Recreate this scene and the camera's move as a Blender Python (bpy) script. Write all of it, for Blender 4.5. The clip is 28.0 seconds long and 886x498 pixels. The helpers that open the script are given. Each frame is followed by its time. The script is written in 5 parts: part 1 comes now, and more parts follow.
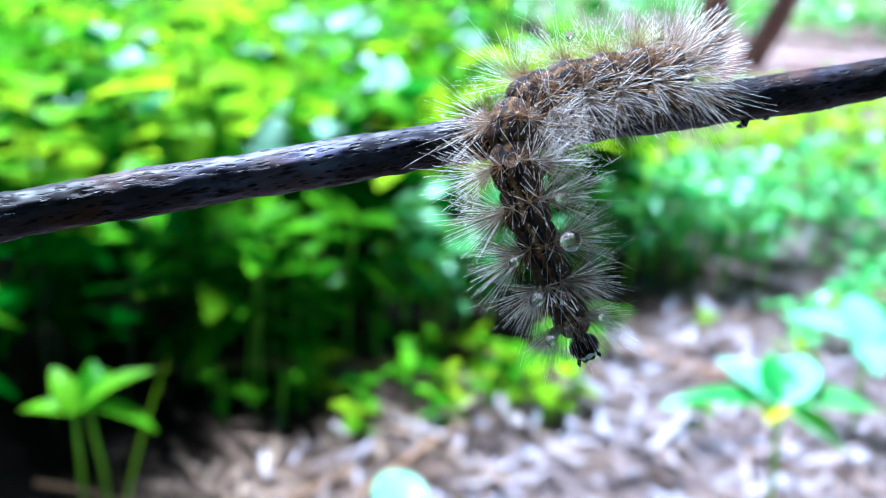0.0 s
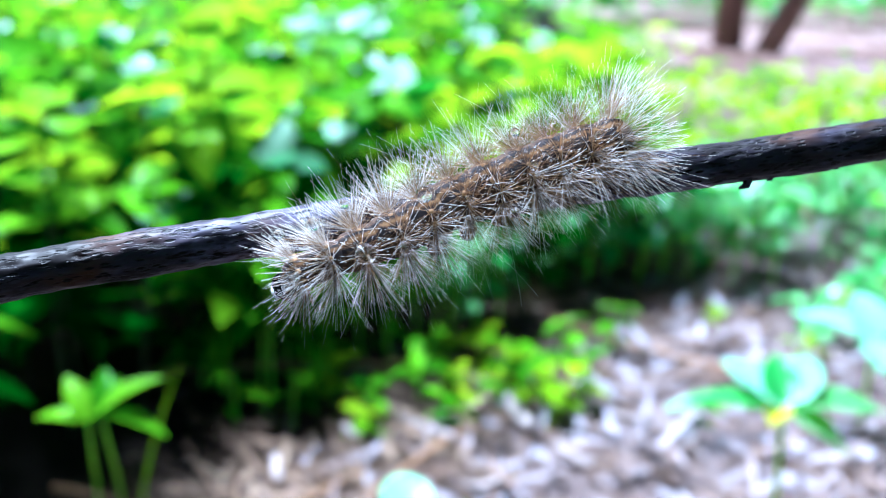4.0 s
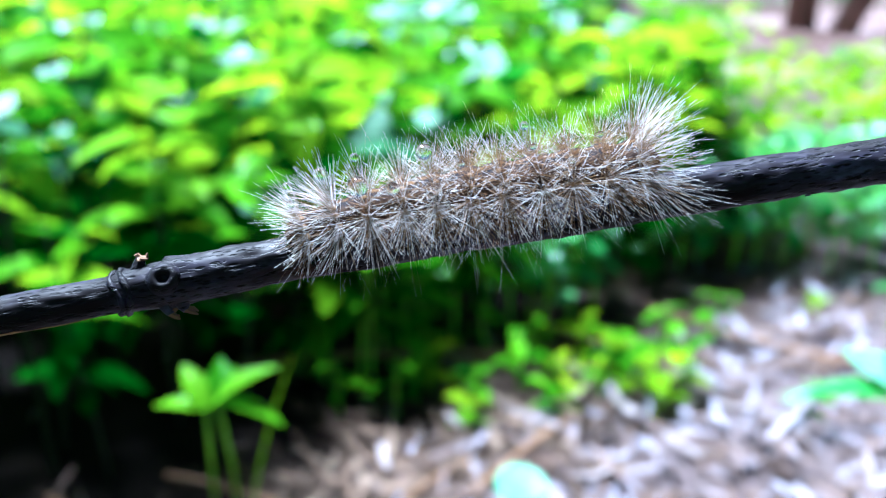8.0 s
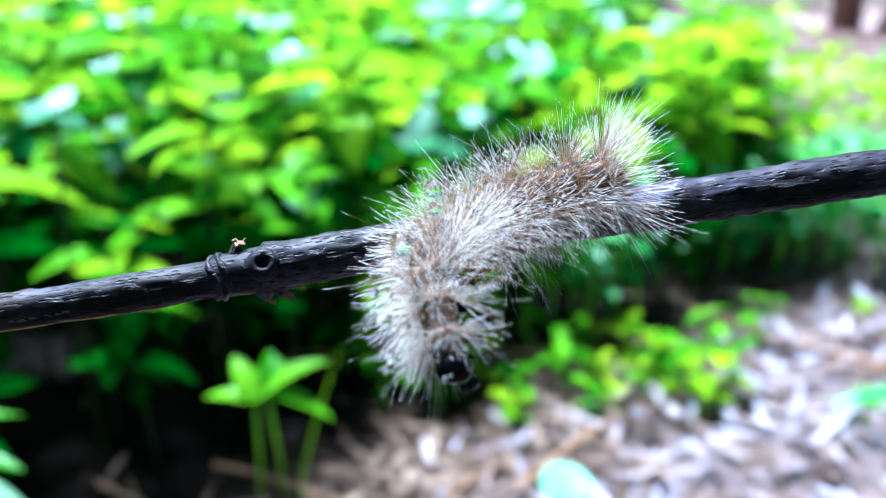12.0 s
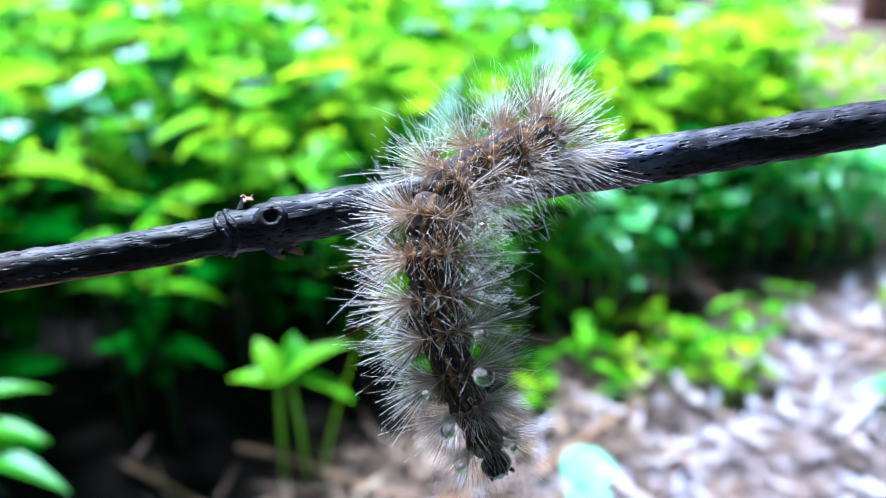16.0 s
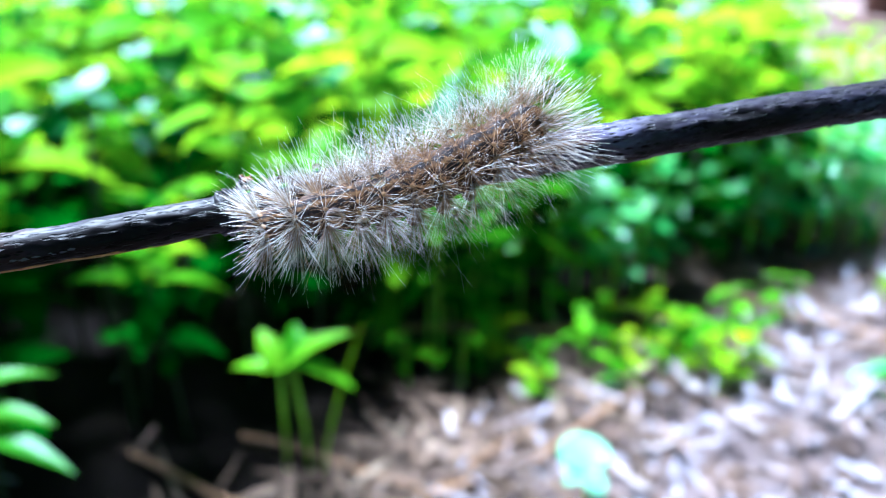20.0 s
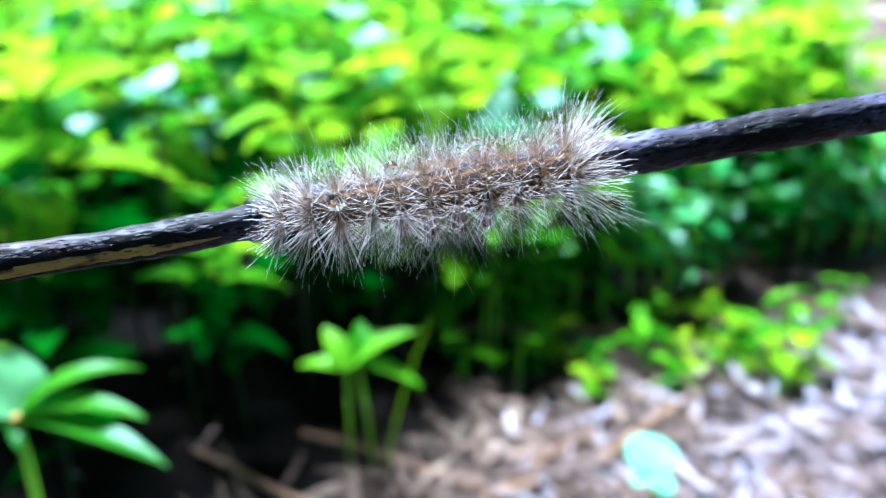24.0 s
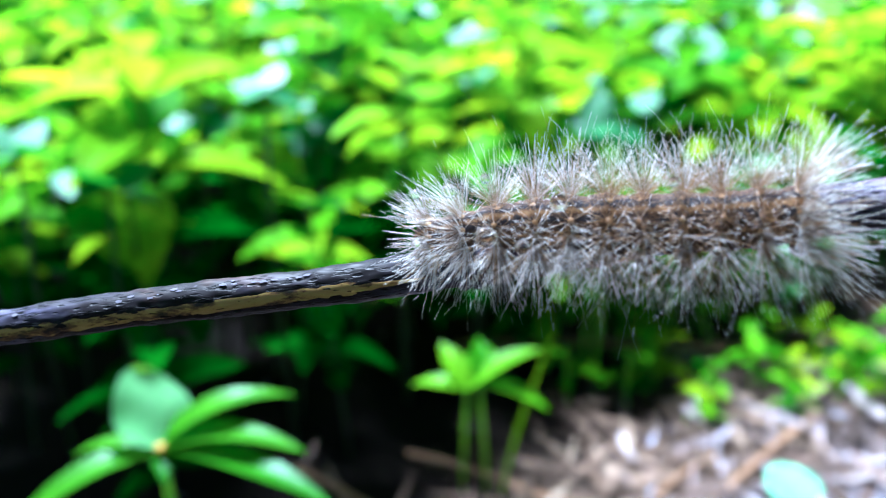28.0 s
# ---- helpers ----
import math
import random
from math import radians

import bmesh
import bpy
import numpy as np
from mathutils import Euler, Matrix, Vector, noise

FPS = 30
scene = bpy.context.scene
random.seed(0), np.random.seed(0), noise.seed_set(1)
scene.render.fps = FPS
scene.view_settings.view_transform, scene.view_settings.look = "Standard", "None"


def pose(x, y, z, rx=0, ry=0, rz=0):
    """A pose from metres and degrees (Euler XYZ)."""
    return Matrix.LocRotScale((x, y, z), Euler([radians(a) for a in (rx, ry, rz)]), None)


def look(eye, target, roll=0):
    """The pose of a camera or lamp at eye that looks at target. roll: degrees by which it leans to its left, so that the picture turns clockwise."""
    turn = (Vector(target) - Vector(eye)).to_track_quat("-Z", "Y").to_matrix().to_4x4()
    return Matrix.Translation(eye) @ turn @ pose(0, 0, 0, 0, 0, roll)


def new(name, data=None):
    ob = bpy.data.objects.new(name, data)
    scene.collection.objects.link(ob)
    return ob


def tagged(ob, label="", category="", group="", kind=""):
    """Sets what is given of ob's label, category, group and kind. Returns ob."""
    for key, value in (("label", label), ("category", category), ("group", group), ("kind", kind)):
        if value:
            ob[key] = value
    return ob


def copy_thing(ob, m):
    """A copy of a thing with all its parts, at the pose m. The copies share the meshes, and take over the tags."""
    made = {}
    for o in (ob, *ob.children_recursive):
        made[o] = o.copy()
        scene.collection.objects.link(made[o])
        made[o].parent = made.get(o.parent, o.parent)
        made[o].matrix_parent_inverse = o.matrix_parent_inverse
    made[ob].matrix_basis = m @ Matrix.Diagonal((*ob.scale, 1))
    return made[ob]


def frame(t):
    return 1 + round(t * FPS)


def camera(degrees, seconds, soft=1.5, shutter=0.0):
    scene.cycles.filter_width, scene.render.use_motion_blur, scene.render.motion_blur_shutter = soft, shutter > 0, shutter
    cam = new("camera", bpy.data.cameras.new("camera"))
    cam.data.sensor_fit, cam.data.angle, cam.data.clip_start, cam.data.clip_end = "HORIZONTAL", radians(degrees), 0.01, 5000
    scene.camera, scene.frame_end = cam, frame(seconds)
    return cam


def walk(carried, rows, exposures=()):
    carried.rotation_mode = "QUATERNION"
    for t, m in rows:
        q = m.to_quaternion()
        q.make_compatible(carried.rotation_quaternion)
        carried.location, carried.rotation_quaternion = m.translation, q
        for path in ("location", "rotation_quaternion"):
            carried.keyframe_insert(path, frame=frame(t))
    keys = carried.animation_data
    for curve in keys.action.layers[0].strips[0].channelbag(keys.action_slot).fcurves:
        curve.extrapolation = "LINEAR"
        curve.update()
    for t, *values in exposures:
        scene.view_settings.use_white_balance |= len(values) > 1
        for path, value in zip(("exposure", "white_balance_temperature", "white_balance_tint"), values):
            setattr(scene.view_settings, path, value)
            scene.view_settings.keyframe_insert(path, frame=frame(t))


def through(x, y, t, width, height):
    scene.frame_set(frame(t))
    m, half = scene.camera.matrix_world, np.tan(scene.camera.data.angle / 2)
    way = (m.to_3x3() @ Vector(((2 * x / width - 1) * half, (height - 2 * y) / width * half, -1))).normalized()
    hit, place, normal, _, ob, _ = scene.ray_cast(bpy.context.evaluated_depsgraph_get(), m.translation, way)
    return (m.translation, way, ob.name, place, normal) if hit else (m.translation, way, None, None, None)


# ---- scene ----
cam = camera(47.3, 28.0, soft=1.1)
# A small sensor close to its subject: shallow depth of field, set once.
cam.data.dof.use_dof = True
cam.data.dof.focus_distance = 0.084
cam.data.dof.aperture_fstop = 29.0
PATH = [
    (0, -0.0042, -0.0021, 0.4415, 73.42, -3.78, 2.49),
    (0.5, -0.0062, -0.0003, 0.4342, 73.75, -3.79, 2.59),
    (1, 0.0022, -0.0040, 0.4443, 73.48, -3.48, 3.30),
    (1.5, 0.0029, -0.0085, 0.4568, 73.10, -3.47, 3.31),
    (2, 0.0020, -0.0065, 0.4568, 73.05, -3.45, 3.15),
    (2.5, 0.0028, -0.0093, 0.4577, 72.92, -3.40, 3.24),
    (4.5, 0.0081, -0.0046, 0.4600, 72.58, -2.59, 3.39),
    (5, 0.0026, -0.0028, 0.4668, 72.49, -2.36, 3.35),
    (5.5, -0.0053, -0.0043, 0.4627, 72.42, -2.44, 3.55),
    (6, -0.0138, -0.0052, 0.4623, 72.32, -2.34, 3.88),
    (6.5, -0.0254, -0.0012, 0.4589, 72.22, -2.32, 4.18),
    (7, -0.0297, -0.0027, 0.4569, 72.04, -2.10, 5.03),
    (7.5, -0.0288, 0.0005, 0.4576, 71.92, -1.93, 5.70),
    (8, -0.0346, -0.0022, 0.4551, 71.85, -1.57, 6.48),
    (8.5, -0.0433, -0.0026, 0.4554, 71.85, -1.54, 6.88),
    (9, -0.0458, -0.0028, 0.4555, 71.87, -1.47, 7.24),
    (9.5, -0.0541, -0.0034, 0.4553, 71.84, -1.60, 7.46),
    (10, -0.0568, -0.0084, 0.4549, 71.83, -2.11, 7.98),
    (10.5, -0.0549, -0.0081, 0.4558, 71.85, -2.07, 8.21),
    (11, -0.0483, -0.0075, 0.4531, 71.82, -2.02, 8.35),
    (11.5, -0.0473, -0.0080, 0.4539, 71.74, -1.98, 8.46),
    (12, -0.0455, -0.0077, 0.4567, 71.60, -1.88, 8.61),
    (12.5, -0.0442, -0.0101, 0.4534, 71.72, -1.92, 8.79),
    (13, -0.0481, -0.0145, 0.4503, 71.63, -1.75, 9.41),
    (13.5, -0.0475, -0.0143, 0.4503, 71.38, -1.74, 9.77),
    (15.5, -0.0432, -0.0135, 0.4498, 71.41, -1.59, 10.10),
    (16, -0.0415, -0.0125, 0.4483, 71.37, -1.60, 10.05),
    (16.5, -0.0420, -0.0149, 0.4458, 71.31, -1.56, 10.14),
    (17, -0.0432, -0.0167, 0.4472, 71.36, -1.56, 10.10),
    (17.5, -0.0403, -0.0178, 0.4473, 71.26, -1.47, 10.06),
    (18, -0.0386, -0.0186, 0.4435, 71.28, -1.44, 10.05),
    (18.5, -0.0339, -0.0222, 0.4500, 71.29, -1.27, 10.08),
    (19, -0.0281, -0.0236, 0.4490, 71.27, -1.20, 10.28),
    (19.5, -0.0293, -0.0255, 0.4481, 71.12, -1.16, 10.33),
    (20, -0.0319, -0.0252, 0.4486, 71.11, -1.13, 10.35),
    (20.5, -0.0299, -0.0249, 0.4475, 71.12, -1.21, 10.48),
    (21, -0.0319, -0.0235, 0.4470, 71.07, -1.10, 10.73),
    (21.5, -0.0372, -0.0242, 0.4477, 71.17, -1.09, 10.90),
    (23.5, -0.0547, -0.0317, 0.4463, 71.32, -0.95, 11.90),
    (24, -0.0640, -0.0322, 0.4441, 71.31, -1.01, 11.77),
    (24.5, -0.0671, -0.0324, 0.4467, 71.28, -1.12, 11.79),
    (25, -0.0692, -0.0334, 0.4455, 71.35, -1.31, 11.80),
    (25.5, -0.0784, -0.0351, 0.4433, 71.36, -1.64, 11.93),
    (26, -0.0920, -0.0370, 0.4465, 71.33, -1.90, 12.02),
    (26.5, -0.0989, -0.0408, 0.4485, 71.37, -1.89, 12.28),
    (27, -0.1157, -0.0346, 0.4448, 71.26, -1.71, 13.08),
    (27.5, -0.1352, -0.0207, 0.4420, 71.29, -1.62, 13.39),
    (28, -0.1501, -0.0021, 0.4365, 71.24, -1.43, 13.16),
]
walk(cam, [(t, pose(*p)) for t, *p in PATH], exposures=[(0.0, 2.68, 4740.0, 7.0), (6.0, 2.68, 4740.0, 7.0), (11.0, 2.8, 4740.0, 7.0), (17.0, 2.92, 4740.0, 7.0), (28.0, 2.86, 4740.0, 7.0)])

# ---- light ----
SUN_UP, SUN_ROUND = 61.0, -44.0
world = bpy.data.worlds.new("sky")
scene.world = world
world.use_nodes = True
wn = world.node_tree.nodes
sky = wn.new("ShaderNodeTexSky")
sky.sky_type = "NISHITA"
sky.sun_disc = False
sky.sun_elevation, sky.sun_rotation = radians(SUN_UP), radians(SUN_ROUND)
sky.dust_density = 2.0
wn["Background"].inputs["Strength"].default_value = 0.009
world.node_tree.links.new(sky.outputs[0], wn["Background"].inputs["Color"])
sun = new("sun", bpy.data.lights.new("sun", "SUN"))
sun.data.energy, sun.data.angle, sun.data.color = 4.5, radians(18), (1.0, 0.97, 0.92)
su, sr = radians(SUN_UP), radians(SUN_ROUND)
sun.matrix_world = look((4 * math.sin(sr) * math.cos(su), 4 * math.cos(sr) * math.cos(su), 4 * math.sin(su)), (0, 0, 0))


# ---- materials ----
def material(name, base, rough=0.6, metal=0.0):
    m = bpy.data.materials.new(name)
    m.use_nodes = True
    b = m.node_tree.nodes["Principled BSDF"]
    b.inputs["Base Color"].default_value = (*base, 1)
    b.inputs["Roughness"].default_value = rough
    b.inputs["Metallic"].default_value = metal
    return m, m.node_tree, b


def node(nt, kind, **values):
    n = nt.nodes.new(kind)
    for key, value in values.items():
        n.inputs[key].default_value = value
    return n


def ramp(nt, source, stops):
    r = nt.nodes.new("ShaderNodeValToRGB")
    e = r.color_ramp.elements
    while len(e) < len(stops):
        e.new(0.5)
    for s, (p, c) in zip(e, stops):
        s.position, s.color = p, (*c, 1)
    nt.links.new(source, r.inputs[0])
    return r


def mixed(nt, a, b, fac, how="MIX"):
    """Mix two colours; each input is a socket or a value."""
    m = nt.nodes.new("ShaderNodeMix")
    m.data_type, m.blend_type = "RGBA", how
    for key, v in ((0, fac), (6, a), (7, b)):
        if isinstance(v, (int, float)):
            m.inputs[key].default_value = v
        elif isinstance(v, tuple):
            m.inputs[key].default_value = (*v, 1)
        else:
            nt.links.new(v, m.inputs[key])
    return m.outputs[2]


def bumped(nt, b, height, strength, distance):
    n = nt.nodes.new("ShaderNodeBump")
    n.inputs["Strength"].default_value, n.inputs["Distance"].default_value = strength, distance
    nt.links.new(height, n.inputs["Height"])
    nt.links.new(n.outputs[0], b.inputs["Normal"])


def noise_tex(nt, scale, detail=4.0, rough=0.6, coord="Object", stretch=None):
    c = nt.nodes.new("ShaderNodeTexCoord")
    n = node(nt, "ShaderNodeTexNoise", Scale=scale, Detail=detail, Roughness=rough)
    if stretch:
        m = nt.nodes.new("ShaderNodeMapping")
        m.inputs["Scale"].default_value = stretch
        nt.links.new(c.outputs[coord], m.inputs[0])
        nt.links.new(m.outputs[0], n.inputs["Vector"])
    else:
        nt.links.new(c.outputs[coord], n.inputs["Vector"])
    return n.outputs["Fac"]


def leaf_material(name, dark, light, rough=0.6, through=0.5, gloss=0.0):
    """Leaf: colour varies from leaf to leaf and over the blade, light shines through it, the upper side is waxy."""
    m, nt, b = material(name, light, rough)
    info = nt.nodes.new("ShaderNodeObjectInfo")
    geo = nt.nodes.new("ShaderNodeNewGeometry")
    add = nt.nodes.new("ShaderNodeMath")
    add.operation = "ADD"
    nt.links.new(info.outputs["Random"], add.inputs[0])
    nt.links.new(geo.outputs["Random Per Island"], add.inputs[1])
    fr = nt.nodes.new("ShaderNodeMath")
    fr.operation = "FRACT"
    nt.links.new(add.outputs[0], fr.inputs[0])
    per_leaf = ramp(nt, fr.outputs[0], [(0.0, dark), (1.0, light)])
    spots = ramp(nt, noise_tex(nt, 60.0, 5.0), [(0.35, (0.75, 0.78, 0.7)), (0.65, (1.1, 1.08, 1.0))])
    colour = mixed(nt, per_leaf.outputs[0], spots.outputs[0], 1.0, "MULTIPLY")
    nt.links.new(colour, b.inputs["Base Color"])
    b.inputs["Specular IOR Level"].default_value = gloss
    # highlights dyed cyan to stand in for reflected sky
    b.inputs["Specular Tint"].default_value = (0.72, 1.0, 0.96, 1)
    bumped(nt, b, noise_tex(nt, 240.0, 3.0), 0.25, 0.001)
    t = nt.nodes.new("ShaderNodeBsdfTranslucent")
    warm = mixed(nt, colour, (1.3, 1.2, 0.2), 1.0, "MULTIPLY")
    nt.links.new(warm, t.inputs["Color"])
    s = nt.nodes.new("ShaderNodeMixShader")
    s.inputs[0].default_value = through
    nt.links.new(b.outputs[0], s.inputs[1])
    nt.links.new(t.outputs[0], s.inputs[2])
    nt.links.new(s.outputs[0], nt.nodes["Material Output"].inputs["Surface"])
    return m


LEAF = leaf_material("leaf_green", (0.006, 0.07, 0.0002), (0.15, 0.43, 0.0002), 0.38, 0.5, 0.012)
# green darkened so that its colour carries the shade low in the bed
LEAF_SHADED = leaf_material("leaf_green_shaded", (0.004, 0.04, 0.001), (0.015, 0.095, 0.003), 0.5, 0.3)
LEAF_YOUNG = leaf_material("leaf_young_green", (0.045, 0.19, 0.0002), (0.40, 0.62, 0.0003), 0.4, 0.5, 0.006)
LEAF_BLUE = leaf_material("leaf_blue_green", (0.05, 0.26, 0.05), (0.20, 0.48, 0.20), 0.3, 0.4, 0.35)
LEAF_PALE = leaf_material("leaf_pale_green", (0.17, 0.46, 0.30), (0.24, 0.53, 0.38), 0.25, 0.3, 0.4)
LEAF_WAXY = leaf_material("leaf_waxy_green", (0.012, 0.12, 0.025), (0.04, 0.21, 0.06), 0.45, 0.4, 0.27)
LEAF_MID = leaf_material("leaf_mid_green", (0.06, 0.23, 0.0005), (0.19, 0.42, 0.001), 0.35, 0.45, 0.05)
LEAF_LONG = leaf_material("leaf_long_green", (0.02, 0.12, 0.0005), (0.07, 0.23, 0.002), 0.35, 0.45, 0.12)
# oval leaf: reflected sky is put in as a paler, bluer green
LEAF_OVAL = leaf_material("leaf_oval_sky_sheen", (0.20, 0.48, 0.20), (0.25, 0.54, 0.25), 0.35, 0.5, 0.25)
LEAF_YELLOW = leaf_material("leaf_yellow", (0.40, 0.42, 0.03), (0.5, 0.5, 0.04), 0.4, 0.4)


def stem_material():
    m, nt, b = material("stem", (0.12, 0.22, 0.03), 0.5)
    r = ramp(nt, noise_tex(nt, 90.0), [(0.3, (0.20, 0.46, 0.006)), (0.7, (0.36, 0.68, 0.015))])
    nt.links.new(r.outputs[0], b.inputs["Base Color"])
    return m


STEM = stem_material()
# stem green darkened to paint in the shade inside the bed
STEM_SHADED = material("shaded_stem", (0.02, 0.035, 0.008), 0.7)[0]


def soil_material():
    """Humus under the plants with shade painted in as near-black, paler trodden earth on the path beside the bed."""
    m, nt, b = material("soil", (0.06, 0.045, 0.035), 0.95)
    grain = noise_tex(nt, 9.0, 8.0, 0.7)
    # near-black stops put the shade under the bed into the soil colour
    humus_shaded = ramp(nt, grain, [(0.3, (0.003, 0.0022, 0.002)), (0.55, (0.009, 0.0065, 0.0055)), (0.75, (0.016, 0.011, 0.008))])
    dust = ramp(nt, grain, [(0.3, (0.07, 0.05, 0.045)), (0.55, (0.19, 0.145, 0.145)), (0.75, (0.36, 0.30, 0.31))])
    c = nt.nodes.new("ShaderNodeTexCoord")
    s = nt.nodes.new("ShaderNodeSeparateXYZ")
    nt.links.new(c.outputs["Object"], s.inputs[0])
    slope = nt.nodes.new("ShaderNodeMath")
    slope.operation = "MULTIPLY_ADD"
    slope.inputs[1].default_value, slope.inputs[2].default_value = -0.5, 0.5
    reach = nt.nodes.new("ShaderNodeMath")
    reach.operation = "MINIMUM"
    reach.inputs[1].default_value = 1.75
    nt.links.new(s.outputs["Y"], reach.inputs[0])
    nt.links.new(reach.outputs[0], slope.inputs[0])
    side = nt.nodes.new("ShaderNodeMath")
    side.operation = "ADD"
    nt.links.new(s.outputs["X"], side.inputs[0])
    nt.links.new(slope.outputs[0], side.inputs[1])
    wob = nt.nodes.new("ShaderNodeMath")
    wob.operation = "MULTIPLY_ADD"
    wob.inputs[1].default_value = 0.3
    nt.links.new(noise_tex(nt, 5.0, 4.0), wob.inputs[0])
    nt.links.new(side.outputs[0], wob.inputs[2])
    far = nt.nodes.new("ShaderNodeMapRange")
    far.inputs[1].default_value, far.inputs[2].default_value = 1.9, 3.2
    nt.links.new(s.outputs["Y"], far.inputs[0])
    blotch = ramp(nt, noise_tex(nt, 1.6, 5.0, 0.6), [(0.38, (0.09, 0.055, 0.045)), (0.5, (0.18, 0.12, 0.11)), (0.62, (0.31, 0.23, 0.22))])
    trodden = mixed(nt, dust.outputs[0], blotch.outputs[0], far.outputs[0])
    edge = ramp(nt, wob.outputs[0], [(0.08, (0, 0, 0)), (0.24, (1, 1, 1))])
    # the mulch ends in unseen darkened ground, added to cut bounced light
    start = nt.nodes.new("ShaderNodeMapRange")
    start.inputs[1].default_value, start.inputs[2].default_value = 0.35, 0.75
    ragged = nt.nodes.new("ShaderNodeMath")
    ragged.operation = "MULTIPLY_ADD"
    ragged.inputs[1].default_value = 0.6
    nt.links.new(noise_tex(nt, 2.2, 6.0, 0.7), ragged.inputs[0])
    nt.links.new(s.outputs["Y"], ragged.inputs[2])
    nt.links.new(ragged.outputs[0], start.inputs[0])
    low_bounce = ramp(nt, grain, [(0.3, (0.012, 0.008, 0.006)), (0.6, (0.035, 0.024, 0.018)), (0.8, (0.08, 0.055, 0.042))])
    trodden = mixed(nt, low_bounce.outputs[0], trodden, start.outputs[0])
    nt.links.new(mixed(nt, humus_shaded.outputs[0], trodden, edge.outputs[0]), b.inputs["Base Color"])
    b.inputs["Specular IOR Level"].default_value = 0.05
    bumped(nt, b, noise_tex(nt, 45.0, 8.0, 0.75), 0.8, 0.02)
    return m


SOIL = soil_material()


def litter_material():
    m, nt, b = material("dead_litter", (0.4, 0.34, 0.33), 0.7)
    geo = nt.nodes.new("ShaderNodeNewGeometry")
    r = ramp(nt, geo.outputs["Random Per Island"], [(0.0, (0.03, 0.018, 0.012)), (0.25, (0.11, 0.068, 0.048)), (0.5, (0.20, 0.145, 0.13)), (0.85, (0.335, 0.32, 0.385)), (0.93, (0.42, 0.41, 0.50)), (1.0, (0.24, 0.13, 0.06))])
    fine = ramp(nt, noise_tex(nt, 120.0, 5.0), [(0.3, (0.65, 0.62, 0.6)), (0.7, (1.1, 1.1, 1.1))])
    nt.links.new(mixed(nt, r.outputs[0], fine.outputs[0], 1.0, "MULTIPLY"), b.inputs["Base Color"])
    b.inputs["Specular IOR Level"].default_value = 0.15
    bumped(nt, b, noise_tex(nt, 300.0, 3.0), 0.4, 0.002)
    return m


LITTER = litter_material()


def straw_material():
    m, nt, b = material("brown_straw", (0.14, 0.085, 0.05), 0.75)
    geo = nt.nodes.new("ShaderNodeNewGeometry")
    r = ramp(nt, geo.outputs["Random Per Island"], [(0.0, (0.02, 0.012, 0.007)), (0.5, (0.08, 0.05, 0.032)), (0.85, (0.18, 0.12, 0.085)), (1.0, (0.30, 0.23, 0.17))])
    fine = ramp(nt, noise_tex(nt, 140.0, 5.0), [(0.3, (0.6, 0.58, 0.55)), (0.7, (1.1, 1.1, 1.1))])
    nt.links.new(mixed(nt, r.outputs[0], fine.outputs[0], 1.0, "MULTIPLY"), b.inputs["Base Color"])
    b.inputs["Specular IOR Level"].default_value = 0.15
    return m


STRAW = straw_material()


def bark_material():
    """Dark brown-grey bark with short cross scales and cracks; bluish skylight is put into its patches and sheen."""
    m, nt, b = material("twig_bark", (0.03, 0.025, 0.028), 0.5)
    # lavender stops carry the sky-lit look of the twig's top
    patches = ramp(nt, noise_tex(nt, 150.0, 6.0, 0.65, stretch=(0.35, 1, 1)), [(0.36, (0.005, 0.004, 0.004)), (0.46, (0.010, 0.0078, 0.009)), (0.56, (0.030, 0.027, 0.042)), (0.68, (0.12, 0.115, 0.19))])
    c = nt.nodes.new("ShaderNodeTexCoord")
    mp = nt.nodes.new("ShaderNodeMapping")
    mp.inputs["Scale"].default_value = (0.3, 1, 1)
    nt.links.new(c.outputs["Object"], mp.inputs[0])
    cell = node(nt, "ShaderNodeTexVoronoi", Scale=2200.0)
    nt.links.new(mp.outputs[0], cell.inputs["Vector"])
    scale = ramp(nt, cell.outputs["Distance"], [(0.2, (0.0, 0.0, 0.0)), (0.34, (1.0, 1.0, 1.0))])
    cracks = ramp(nt, noise_tex(nt, 2400.0, 4.0, 0.6, stretch=(0.2, 1, 1)), [(0.36, (0.1, 0.09, 0.09)), (0.46, (1.0, 1.0, 1.0))])
    rust = ramp(nt, noise_tex(nt, 220.0, 3.0, 0.5, stretch=(0.5, 1, 1)), [(0.56, (0, 0, 0)), (0.75, (1, 1, 1))])
    colour = mixed(nt, patches.outputs[0], (0.05, 0.022, 0.012), rust.outputs[0])
    colour = mixed(nt, colour, cracks.outputs[0], 1.0, "MULTIPLY")
    nt.links.new(mixed(nt, (0.003, 0.003, 0.0035), colour, scale.outputs[0]), b.inputs["Base Color"])
    b.inputs["Specular IOR Level"].default_value = 0.12
    # blue-tinted sheen stands in for skylight on the rim
    b.inputs["Sheen Weight"].default_value = 0.04
    b.inputs["Sheen Roughness"].default_value = 0.45
    b.inputs["Sheen Tint"].default_value = (0.62, 0.68, 1.0, 1)
    bumped(nt, b, mixed(nt, scale.outputs[0], cracks.outputs[0], 0.4), 0.55, 0.0003)
    return m


BARK = bark_material()


